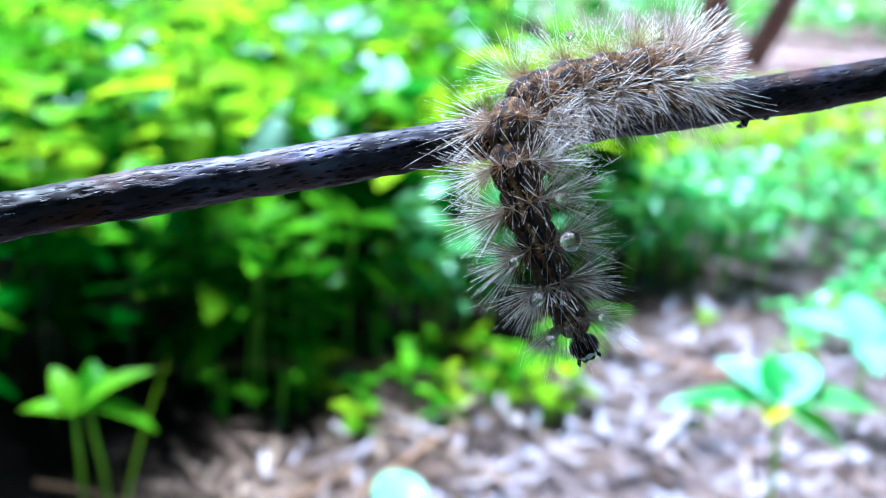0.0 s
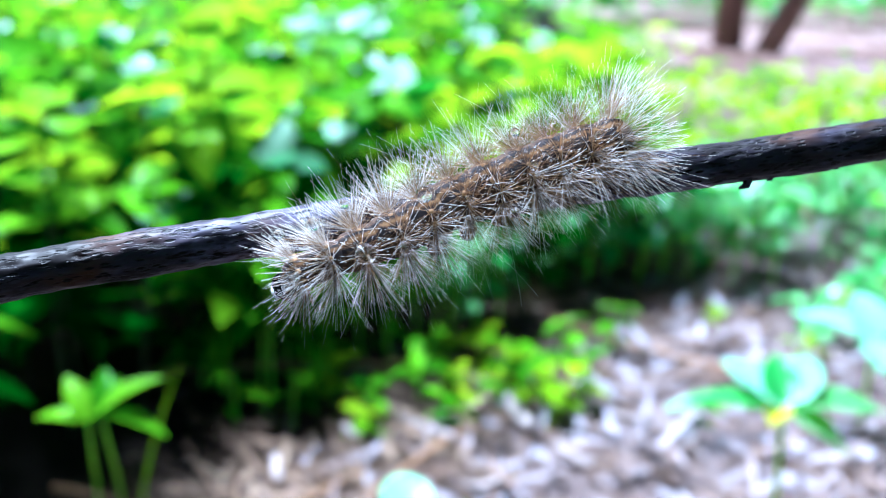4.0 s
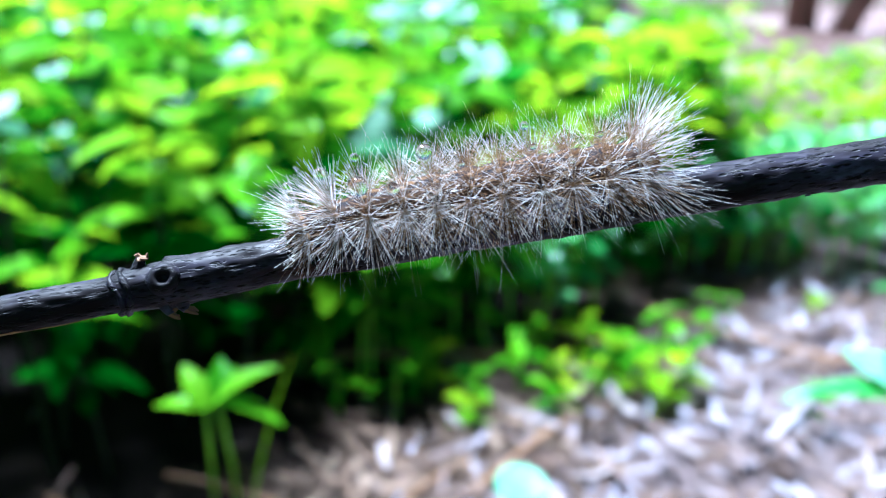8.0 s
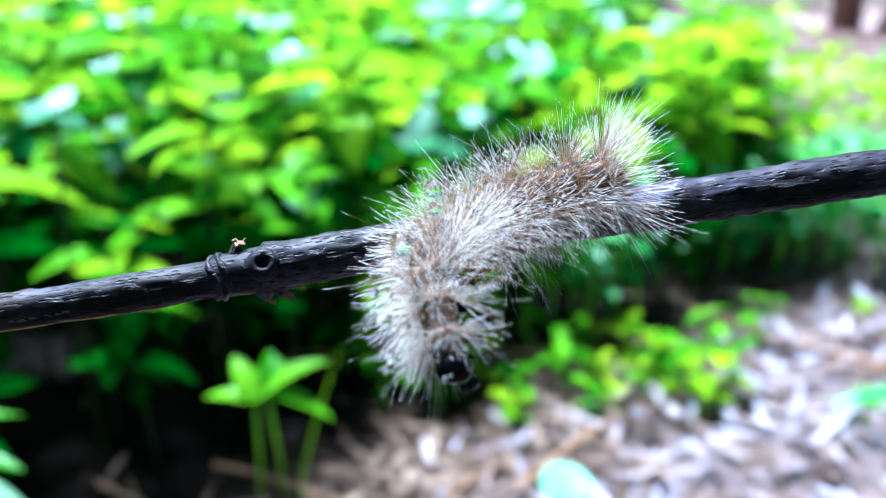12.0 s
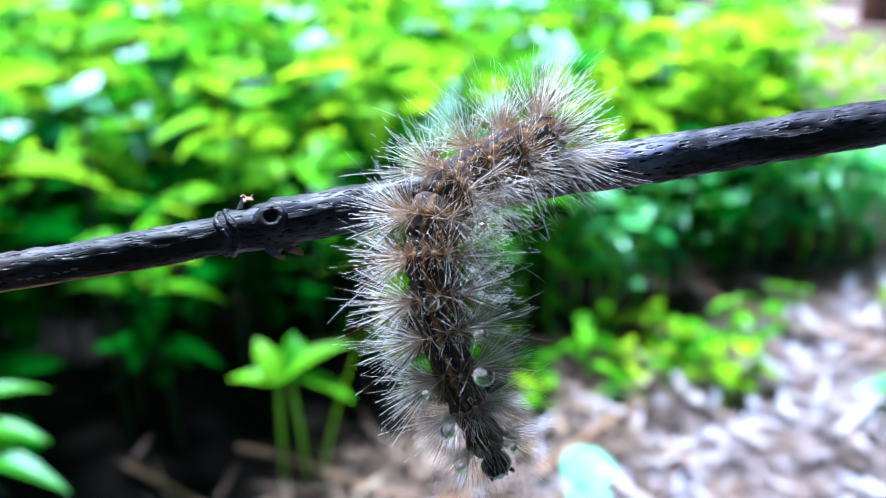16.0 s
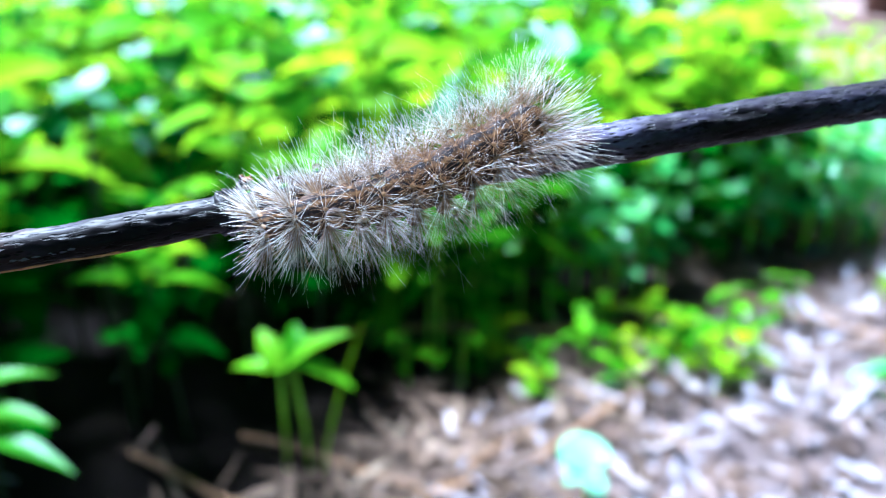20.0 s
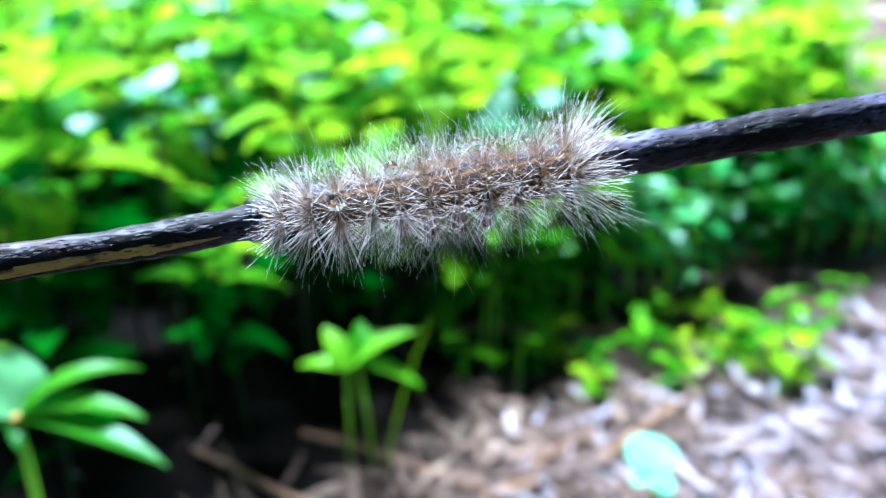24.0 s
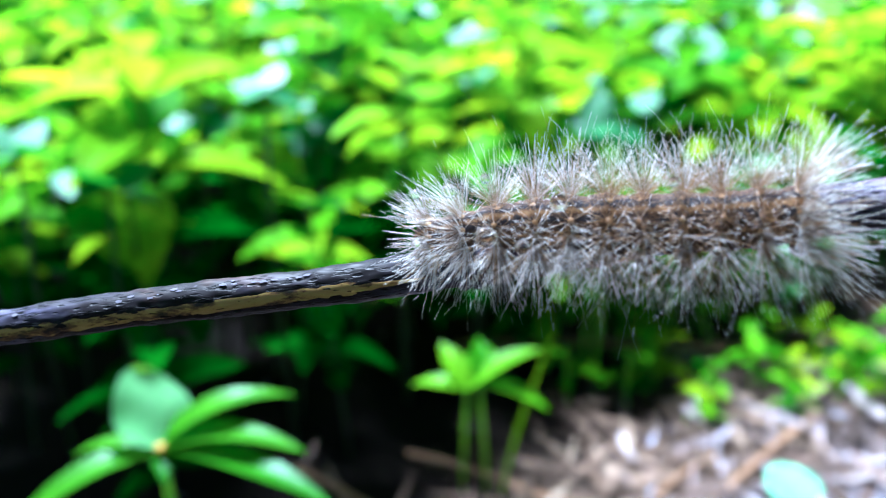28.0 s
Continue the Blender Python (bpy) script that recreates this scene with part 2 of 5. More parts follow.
def wood_strip_material():
    m, nt, b = material("bare_wood", (0.5, 0.33, 0.13), 0.6)
    r = ramp(nt, noise_tex(nt, 480.0, 6.0, 0.7, stretch=(0.3, 1, 1)), [(0.40, (0.012, 0.008, 0.006)), (0.46, (0.16, 0.08, 0.025)), (0.50, (0.40, 0.24, 0.06)), (0.75, (0.52, 0.37, 0.13))])
    nt.links.new(r.outputs[0], b.inputs["Base Color"])
    return m


WOOD = wood_strip_material()
LICHEN = material("pale_flake", (0.12, 0.115, 0.14), 0.9)[0]
LICHEN.node_tree.nodes["Principled BSDF"].inputs["Specular IOR Level"].default_value = 0.05
STUB = material("broken_stub", (0.20, 0.105, 0.05), 0.8)[0]


def skin_material():
    """Caterpillar skin: tan stripe along the back between dark patches, brown-grey sides."""
    m, nt, b = material("caterpillar_skin", (0.08, 0.05, 0.035), 0.8)
    c = nt.nodes.new("ShaderNodeTexCoord")
    s = nt.nodes.new("ShaderNodeSeparateXYZ")
    nt.links.new(c.outputs["Object"], s.inputs[0])
    at = nt.nodes.new("ShaderNodeMath")
    at.operation = "ARCTAN2"
    nt.links.new(s.outputs["X"], at.inputs[0])
    nt.links.new(s.outputs["Z"], at.inputs[1])
    ab = nt.nodes.new("ShaderNodeMath")
    ab.operation = "ABSOLUTE"
    nt.links.new(at.outputs[0], ab.inputs[0])
    wob = nt.nodes.new("ShaderNodeMath")
    wob.operation = "MULTIPLY_ADD"
    wob.inputs[1].default_value = 1.0
    nt.links.new(noise_tex(nt, 1500.0, 5.0, 0.75), wob.inputs[0])
    nt.links.new(ab.outputs[0], wob.inputs[2])
    r = ramp(nt, wob.outputs[0], [(0.42, (0.19, 0.11, 0.045)), (0.58, (0.12, 0.06, 0.022)), (0.68, (0.014, 0.010, 0.010)), (0.9, (0.028, 0.022, 0.024)), (1.0, (0.07, 0.042, 0.028))])
    fine = ramp(nt, noise_tex(nt, 1800.0, 4.0), [(0.3, (0.5, 0.5, 0.5)), (0.7, (1.2, 1.2, 1.2))])
    nt.links.new(mixed(nt, r.outputs[0], fine.outputs[0], 1.0, "MULTIPLY"), b.inputs["Base Color"])
    b.inputs["Specular IOR Level"].default_value = 0.15
    bumped(nt, b, noise_tex(nt, 1500.0, 4.0), 0.6, 0.0003)
    return m


SKIN = skin_material()


def hair_material(name, dark, light):
    """Bristles: thin and half clear, so that light from behind shines through."""
    m, nt, b = material(name, light, 0.28)
    geo = nt.nodes.new("ShaderNodeNewGeometry")
    r = ramp(nt, geo.outputs["Random Per Island"], [(0.0, dark), (1.0, light)])
    nt.links.new(r.outputs[0], b.inputs["Base Color"])
    t = nt.nodes.new("ShaderNodeBsdfTranslucent")
    nt.links.new(r.outputs[0], t.inputs["Color"])
    s = nt.nodes.new("ShaderNodeMixShader")
    s.inputs[0].default_value = 0.78
    nt.links.new(b.outputs[0], s.inputs[1])
    nt.links.new(t.outputs[0], s.inputs[2])
    nt.links.new(s.outputs[0], nt.nodes["Material Output"].inputs["Surface"])
    return m


HAIR_PALE = hair_material("pale_hair_tip", (0.78, 0.75, 0.70), (0.96, 0.95, 0.94))
HAIR_GREY = hair_material("grey_hair", (0.42, 0.35, 0.29), (0.80, 0.77, 0.73))
HAIR_BROWN = hair_material("brown_hair", (0.17, 0.095, 0.042), (0.56, 0.38, 0.20))
WART = material("wart", (0.30, 0.17, 0.07), 0.7)[0]
HEAD_BLACK = material("head_shell", (0.004, 0.004, 0.005), 0.22)[0]
HEAD_BLACK.node_tree.nodes["Principled BSDF"].inputs["Specular IOR Level"].default_value = 0.12
HEAD_WHITE = material("face_mark", (0.75, 0.76, 0.78), 0.4)[0]


def water_material():
    m, nt, b = material("water_drop", (1, 1, 1), 0.0)
    b.inputs["Transmission Weight"].default_value = 1.0
    b.inputs["IOR"].default_value = 1.33
    return m


WATER = water_material()


def trunk_material():
    m, nt, b = material("tree_bark", (0.10, 0.065, 0.05), 0.9)
    r = ramp(nt, noise_tex(nt, 14.0, 7.0, 0.7, stretch=(1, 1, 0.2)), [(0.3, (0.12, 0.07, 0.06)), (0.6, (0.28, 0.17, 0.14)), (0.8, (0.38, 0.29, 0.27))])
    nt.links.new(r.outputs[0], b.inputs["Base Color"])
    bumped(nt, b, noise_tex(nt, 22.0, 6.0, 0.7, stretch=(1, 1, 0.2)), 0.9, 0.03)
    return m


TRUNK = trunk_material()


# ---- helpers ----
def part(name, mesh, mats, parent, label="", m=None):
    """Link a bmesh or mesh as one object under a thing or a part."""
    if isinstance(mesh, bmesh.types.BMesh):
        data = bpy.data.meshes.new(name)
        mesh.to_mesh(data)
        mesh.free()
    else:
        data = mesh
    if not data.materials:
        for one in mats if isinstance(mats, (list, tuple)) else (mats,):
            data.materials.append(one)
    ob = new(name, data)
    ob.parent = parent
    if m is not None:
        ob.matrix_basis = m
    if label:
        ob["label"] = label
    return ob


def from_lists(name, verts, faces, smooth=True, slots=None):
    data = bpy.data.meshes.new(name)
    data.from_pydata(verts, [], faces)
    if smooth:
        data.polygons.foreach_set("use_smooth", [True] * len(data.polygons))
    if slots is not None:
        data.polygons.foreach_set("material_index", slots)
    data.update()
    return data


def tube(points, radii, sides=8, verts=None, faces=None, cap=True):
    """A tapered tube along points; adds to the lists given."""
    verts = [] if verts is None else verts
    faces = [] if faces is None else faces
    first = len(verts)
    points = [Vector(p) for p in points]
    ref = None
    for i, p in enumerate(points):
        d = (points[min(i + 1, len(points) - 1)] - points[max(i - 1, 0)]).normalized()
        if ref is None:
            ref = d.orthogonal().normalized()
        a = (ref - d * ref.dot(d)).normalized()
        ref = a
        b = d.cross(a)
        for k in range(sides):
            w = 2 * math.pi * k / sides
            verts.append(tuple(p + radii[i] * (math.cos(w) * a + math.sin(w) * b)))
    for i in range(len(points) - 1):
        for k in range(sides):
            s, n = first + i * sides, (k + 1) % sides
            faces.append((s + k, s + n, s + sides + n, s + sides + k))
    if cap:
        faces.append(tuple(first + k for k in reversed(range(sides))))
        end = first + (len(points) - 1) * sides
        faces.append(tuple(end + k for k in range(sides)))
    return verts, faces


def leaf_lists(length, width, droop=0.3, fold=0.25, tip=1.6, wave=0.0, along=8, across=4, rng=random):
    """A leaf blade from its base along +y, upper side +z: folded at the midrib, drooping, with a pointed tip."""
    verts, faces = [], []
    phase = rng.random() * 6
    for i in range(along + 1):
        u = i / along
        w = width * 0.5 * (math.sin(math.pi * min(1, u ** 0.75 * 0.98 + 0.02)) ** (0.75 if u < 0.5 else 1 / tip * 1.4) + 0.03 * (1 - u))
        a = droop * u
        y, z = length * (math.sin(a) / a * u if a > 1e-3 else u), -length * u * droop * u * 0.5
        for j in range(across + 1):
            v = 2 * j / across - 1
            verts.append((v * w, y, z + fold * abs(v) * w + wave * width * math.sin(9 * u + phase + 2 * v) * abs(v)))
    for i in range(along):
        for j in range(across):
            s = i * (across + 1) + j
            faces.append((s, s + 1, s + across + 2, s + across + 1))
    return verts, faces


def leaf_mesh(name, mat, **kw):
    data = from_lists(name, *leaf_lists(**kw))
    data.materials.append(mat)
    return data


# ---- ground ----
def ground_height(x, y):
    near = max(0.0, 1 - math.hypot(x, y - 1.5) / 8)
    return near * (0.012 * noise.noise((x * 3, y * 3, 0)) + 0.006 * noise.noise((x * 11, y * 11, 5))) - 0.004


def build_ground():
    steps = [math.copysign(abs(k) ** 1.0, k) for k in np.linspace(-1, 1, 121)]
    axis = [900 * math.sinh(8.2 * k) / math.sinh(8.2) for k in steps]
    verts = [(x, y + 1.3, ground_height(x, y + 1.3)) for y in axis for x in axis]
    n = len(axis)
    faces = [(j * n + i, j * n + i + 1, (j + 1) * n + i + 1, (j + 1) * n + i) for j in range(n - 1) for i in range(n - 1)]
    data = from_lists("ground", verts, faces)
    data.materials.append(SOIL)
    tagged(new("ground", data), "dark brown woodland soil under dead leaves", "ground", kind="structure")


build_ground()


def build_litter():
    """Dead strips of leaf, bark chips and straws, thrown over the ground."""
    rng = random.Random(4)
    verts, faces = [], []

    def piece(x, y, size, lift):
        n = len(verts)
        ln, wd = size, size * rng.choice((0.05, 0.08, 0.12, 0.16))
        v, f = leaf_lists(ln, wd, droop=rng.uniform(-0.6, 0.9), fold=rng.uniform(-0.3, 0.6), along=4, across=2, rng=rng)
        m = pose(x, y, ground_height(x, y) + lift, rng.uniform(-18, 22), rng.uniform(-35, 35), rng.uniform(0, 360))
        verts.extend(tuple(m @ Vector((a, b - ln / 2, c))) for a, b, c in v)
        faces.extend(tuple(k + n for k in q) for q in f)

    for _ in range(15000):
        y = 0.35 + 2.0 * rng.random() ** 1.2
        x = rng.uniform(-0.5, 0.35 + 0.55 * y)
        out = x + 0.21 - (y - 0.7) * 0.5
        if rng.random() > (0.012 if out < 0 else 0.15 + out / 0.17):
            continue
        piece(x, y, rng.uniform(0.014, 0.066), rng.uniform(0.002, 0.014))
    for _ in range(1300):
        y = 2.2 + 6 * rng.random() ** 1.5
        x = rng.uniform(-0.6, 0.9 * y)
        piece(x, y, rng.uniform(0.04, 0.12), rng.uniform(0.004, 0.03))
    data = from_lists("dead_leaf_litter", verts, faces)
    data.materials.append(LITTER)
    tagged(new("dead_leaf_litter", data), "pale dead leaves, straws and bark chips on the soil", "leaf litter", kind="stuff")


build_litter()


def build_straw():
    """Brown straws and leaf strips along the edge of the bed."""
    rng = random.Random(44)
    verts, faces = [], []
    for _ in range(2600):
        y = rng.uniform(0.5, 1.5)
        x = -0.21 + (y - 0.7) * 0.5 + rng.gauss(0.06, 0.07)
        n = len(verts)
        ln = rng.uniform(0.02, 0.09)
        v, f = leaf_lists(ln, ln * rng.choice((0.035, 0.06, 0.1)), droop=rng.uniform(-0.4, 0.6), fold=rng.uniform(-0.3, 0.5), along=4, across=2, rng=rng)
        m = pose(x, y, ground_height(x, y) + rng.uniform(0.003, 0.013), rng.uniform(-10, 14), rng.uniform(-30, 30), rng.gauss(60, 50))
        verts.extend(tuple(m @ Vector((a, b - ln / 2, c))) for a, b, c in v)
        faces.extend(tuple(k + n for k in q) for q in f)
    data = from_lists("brown_straw", verts, faces)
    data.materials.append(STRAW)
    tagged(new("brown_straw", data), "brown straws and leaf strips on the soil", "straw", kind="stuff")


build_straw()

# ---- twig ----
TWIG_R = 0.0019


def twig_axis(x):
    """Height and depth of the twig's bent axis at x."""
    z = 0.0003 * math.sin(x * 60) + 0.00022 * math.sin(x * 140)
    return 0.0003 * math.sin(x * 45), z


def twig_radius(x):
    r = TWIG_R * (1 + 0.1 * x) if x > 0 else TWIG_R * 0.85
    r *= 1 + 0.2 * math.exp(-((x + 0.001) / 0.0022) ** 2) + 0.1 * math.exp(-((x + 0.0036) / 0.0009) ** 2)
    return r * (1 + 0.03 * math.sin(x * 420) + 0.02 * math.sin(x * 1130))


def build_twig():
    thing = tagged(new("twig"), "dark weathered twig with a knot and a peeled tan strip", "twig")
    verts, faces, sides, n = [], [], 44, 620
    for i in range(n + 1):
        x = -0.085 + 0.225 * i / n
        ay, az = twig_axis(x)
        for k in range(sides):
            w = 2 * math.pi * k / sides
            dy, dz = math.cos(w), math.sin(w)
            rough = 1 + 0.05 * noise.noise((x * 260, dy * 4, dz * 4)) + 0.09 * noise.noise((x * 700, dy * 7, dz * 7)) + 0.05 * abs(noise.noise((x * 120, dy * 11, dz * 11)))
            r = twig_radius(x) * rough
            verts.append((x, ay + dy * r, az + dz * r))
    for i in range(n):
        for k in range(sides):
            a, b = i * sides + k, i * sides + (k + 1) % sides
            faces.append((a, a + sides, b + sides, b))
    faces.append(tuple(range(sides)))
    faces.append(tuple(n * sides + k for k in reversed(range(sides))))
    part("bark", from_lists("bark", verts, faces), BARK, thing, "dark ridged bark")

    # The bare strip runs along the lower front, from the thin end to near the knot.
    verts, faces = [], []
    rng = random.Random(9)
    m, q = 130, 6
    for i in range(m + 1):
        x = -0.083 + 0.076 * i / m
        ay, az = twig_axis(x)
        mid = radians(-147 + 6 * math.sin(x * 120))
        half = radians(19) * (1 + 0.6 * noise.noise((x * 700, 3, 0))) * min(1, (m - i) / 14 + 0.05)
        for k in range(q + 1):
            w = mid + half * (2 * k / q - 1)
            r = twig_radius(x) * (1.055 - 0.03 * abs(2 * k / q - 1) ** 3)
            verts.append((x, ay + math.cos(w) * r, az + math.sin(w) * r))
    for i in range(m):
        for k in range(q):
            a = i * (q + 1) + k
            faces.append((a, a + 1, a + q + 2, a + q + 1))
    part("bare_strip", from_lists("bare_strip", verts, faces), WOOD, thing, "tan peeled wood strip")

    def on_bark(x, deg, lift=1.0):
        ay, az = twig_axis(x)
        r = twig_radius(x) * lift
        return Vector((x, ay + math.cos(radians(deg)) * r, az + math.sin(radians(deg)) * r))

    # Pale flakes of bark skin, ragged at the edge.
    for _ in range(22):
        x = rng.choice((-0.0185, -0.021, -0.03, -0.05)) + rng.gauss(0, 0.004)
        deg, size = rng.gauss(150, 9), rng.uniform(0.00012, 0.0004)
        ring = [on_bark(x + size * 1.5 * math.cos(w) * rng.uniform(0.4, 1), deg + 20 * size / 0.001 * math.sin(w) * rng.uniform(0.4, 1), 1.06) for w in np.linspace(0, 5.7, 11)]
        v = [tuple(on_bark(x, deg, 1.066)), *map(tuple, ring)]
        f = [(0, k + 1, (k + 1) % 11 + 1) for k in range(11)]
        part("bark_flake", from_lists("bark_flake", v, f), LICHEN, thing, "whitish bark flake")

    # The knot: a raised ring with a hollow centre, facing the front and a little up.
    knot, sides = [], 20
    c = on_bark(0.0004, 108, 0.98)
    out = (c - Vector((0, *twig_axis(0.0)))).normalized()
    a, b = Vector((1, 0, 0)), out.cross(Vector((1, 0, 0))).normalized()
    f = []
    prof = ((0.0016, -0.0004), (0.00125, 0.0003), (0.00098, 0.00055), (0.00062, 0.0005), (0.0004, 0.00015), (0.0002, -0.0001))
    for r, h in prof:
        for k in range(sides):
            w = 2 * math.pi * k / sides
            rr = r * (1 + 0.1 * noise.noise((math.cos(w) * 2, math.sin(w) * 2, r * 4000)))
            knot.append(tuple(c + out * h + rr * (math.cos(w) * a + 0.9 * math.sin(w) * b)))
    for i in range(len(prof) - 1):
        for k in range(sides):
            f.append((i * sides + k, i * sides + (k + 1) % sides, (i + 1) * sides + (k + 1) % sides, (i + 1) * sides + k))
    f.append(tuple((len(prof) - 1) * sides + k for k in range(sides)))
    part("knot", from_lists("knot", knot, f), BARK, thing, "round hollow leaf scar")
    # Collar ridges round the node.
    for x in (-0.0033, -0.0041):
        pts = [on_bark(x + 0.0005 * math.sin(w * 2 + x * 900), math.degrees(w), 0.99) for w in np.linspace(0.3, 2 * math.pi, 22)]
        v, g = tube(pts, [0.0003 + 0.0001 * math.sin(i * 1.7) for i in range(len(pts))], 6)
        part("collar_ridge", from_lists("collar_ridge", v, g), BARK, thing)
    # Broken stubs above and below the node.
    for x, deg, high in ((-0.0024, 32, 0.0009), (-0.0006, -152, 0.0008), (0.0009, -160, 0.0005)):
        base, tip = on_bark(x, deg, 0.7), on_bark(x + 0.0005, deg, 1 + high / TWIG_R)
        v, g = tube([base, base.lerp(tip, 0.6), tip], [0.0008, 0.00055, 0.00035], 9)
        stub = part("broken_stub", from_lists("broken_stub", v, g, smooth=False), BARK, thing, "dark broken side stub")
        v, g = [], []
        for _ in range(4):
            o = tip + Vector((rng.uniform(-4, 7), rng.uniform(-4, 4), rng.uniform(-2, 3))) * 1e-4
            tube([tip - (tip - base) * 0.1, o, o + Vector((rng.uniform(0, 6), rng.uniform(-4, 4), rng.uniform(-1, 3))) * 1e-4], [0.0003, 0.00022, 0.00008], 5, v, g)
        part("splinter", from_lists("splinter", v, g, smooth=False), STUB, stub, "light brown splintered end")
    # A flap of loose bark on the lower edge, and small chips along it.
    for x, size in ((0.0722, 0.0011), (0.0745, 0.0006), (0.055, 0.0005), (0.046, 0.0004), (0.081, 0.0005)):
        p = on_bark(x, -153, 0.85)
        v, g = tube([p, p + Vector((-0.2, -0.55, -0.3)) * size, p + Vector((-0.9, -0.65, -0.4)) * size], [size * 0.55, size * 0.35, size * 0.1], 6)
        part("bark_flap", from_lists("bark_flap", v, g, smooth=False), BARK, thing)
    return thing


twig = build_twig()


# ---- caterpillar ----
SEGMENTS = 11
MM = 0.001


def segment_radius(k):
    """Body radius in mm, from tail (0) to neck."""
    u = k / (SEGMENTS - 1)
    return 2.5 * (0.72 + 0.28 * math.sin(math.pi * min(1, 0.12 + u * 0.98)) ** 0.8) * (1 - 0.14 * u)


def hair_tuft(name, seed, count, spread, longest, share, lean):
    """Bristles fanned out from one wart; the wart points along +z."""
    rng = random.Random(seed)
    verts, faces, slots = [], [], []
    # the wart
    for i in range(4):
        a = i / 3 * math.pi / 2
        for k in range(10):
            w = 2 * math.pi * k / 10
            verts.append((0.32 * MM * math.cos(a) * math.cos(w), 0.32 * MM * math.cos(a) * math.sin(w), 0.26 * MM * math.sin(a) - 0.1 * MM))
    for i in range(3):
        for k in range(10):
            faces.append((i * 10 + k, i * 10 + (k + 1) % 10, i * 10 + 10 + (k + 1) % 10, i * 10 + 10 + k))
    slots += [2] * len(faces)
    for h in range(count):
        w = 2.399963 * h + rng.uniform(-0.35, 0.35)
        tilt = radians(spread) * ((h + rng.random()) / count) ** 0.6 * rng.uniform(0.85, 1.15)
        d = Vector((math.sin(tilt) * math.cos(w), math.sin(tilt) * math.sin(w) + lean, math.cos(tilt))).normalized()
        pale = rng.random() < share
        ln = MM * longest * (1 - 0.6 * rng.random() ** 1.4 if pale else 0.95 - 0.6 * rng.random() ** 1.2)
        thick = MM * (rng.uniform(0.008, 0.013) if pale else rng.uniform(0.008, 0.0135))
        if rng.random() < 0.14:
            ln *= rng.uniform(1.2, 1.55)
            thick *= 0.7
        root = Vector((d.x, d.y, 0)) * 0.3 * MM + Vector((0, 0, 0.1 * MM))
        bend = Vector((rng.uniform(-1, 1), rng.uniform(-1, 1), rng.uniform(-1.2, 0.2))) * ln * 0.075
        a = d.orthogonal().normalized()
        b = d.cross(a)
        first = len(verts)
        for p, t in ((root, thick), (root + d * ln * 0.4 + bend * 0.15, thick), (root + d * ln * 0.88 + bend * 0.72, thick * 1.05), (root + d * ln + bend, thick * 1.0)):
            for k in range(3):
                verts.append(tuple(p + t * (math.cos(2.0944 * k) * a + math.sin(2.0944 * k) * b)))
        for i in range(3):
            for k in range(3):
                o, q = first + i * 3 + k, first + i * 3 + (k + 1) % 3
                faces.append((o, q, q + 3, o + 3))
                slots.append((3, 0, 0)[i] if pale else (1, 1, 0)[i])
    return from_lists(name, verts, faces, True, slots)


def segment_body(k):
    r, half, sides, rings = segment_radius(k) * MM, 2.1 * MM, 24, 12
    verts, faces = [], []
    for i in range(rings + 1):
        v = 2 * i / rings - 1
        y = v * half * (0.82 if k == SEGMENTS - 1 and v > 0 else 1.0)
        f = (1 - abs(v) ** 2.6 * 0.34) * (1 + 0.035 * math.cos(v * 9))
        if k == 0 and v < 0:
            f *= math.sqrt(max(0.02, 1 - v * v))
        if k == SEGMENTS - 1 and v > 0:
            f *= math.sqrt(max(0.12, 1 - v * v))
        for j in range(sides):
            w = 2 * math.pi * j / sides
            flat = 0.86 if math.cos(w) < -0.3 else 1.0
            rr = r * f * flat * (1 + 0.05 * noise.noise((math.sin(w) * 3, v * 3, k * 7 + math.cos(w) * 3)))
            verts.append((rr * math.sin(w), y, rr * math.cos(w)))
    for i in range(rings):
        for j in range(sides):
            a, b = i * sides + j, i * sides + (j + 1) % sides
            faces.append((a, b, b + sides, a + sides))
    faces.append(tuple(reversed(range(sides))))
    faces.append(tuple(rings * sides + j for j in range(sides)))
    return from_lists("segment", verts, faces)


def hair_size(lean, deg):
    """Number, spread, length in mm and pale share of a tuft's bristles, by its place on the body."""
    if lean > 0.6:
        return 48, 54, 3.5, 0.6
    if lean > 0.2:
        return 62, 56, 4.4, 0.6
    if lean < -0.6:
        return 88, 66, 5.7, 0.45
    return {22: (60, 80, 2.8, 0.0), 23: (40, 78, 2.7, 0.2), 50: (72, 68, 4.1, 0.2), 51: (64, 62, 4.2, 0.45), 80: (115, 54, 5.6, 0.45), 81: (115, 50, 5.3, 0.62), 112: (64, 50, 4.4, 0.06)}[deg]


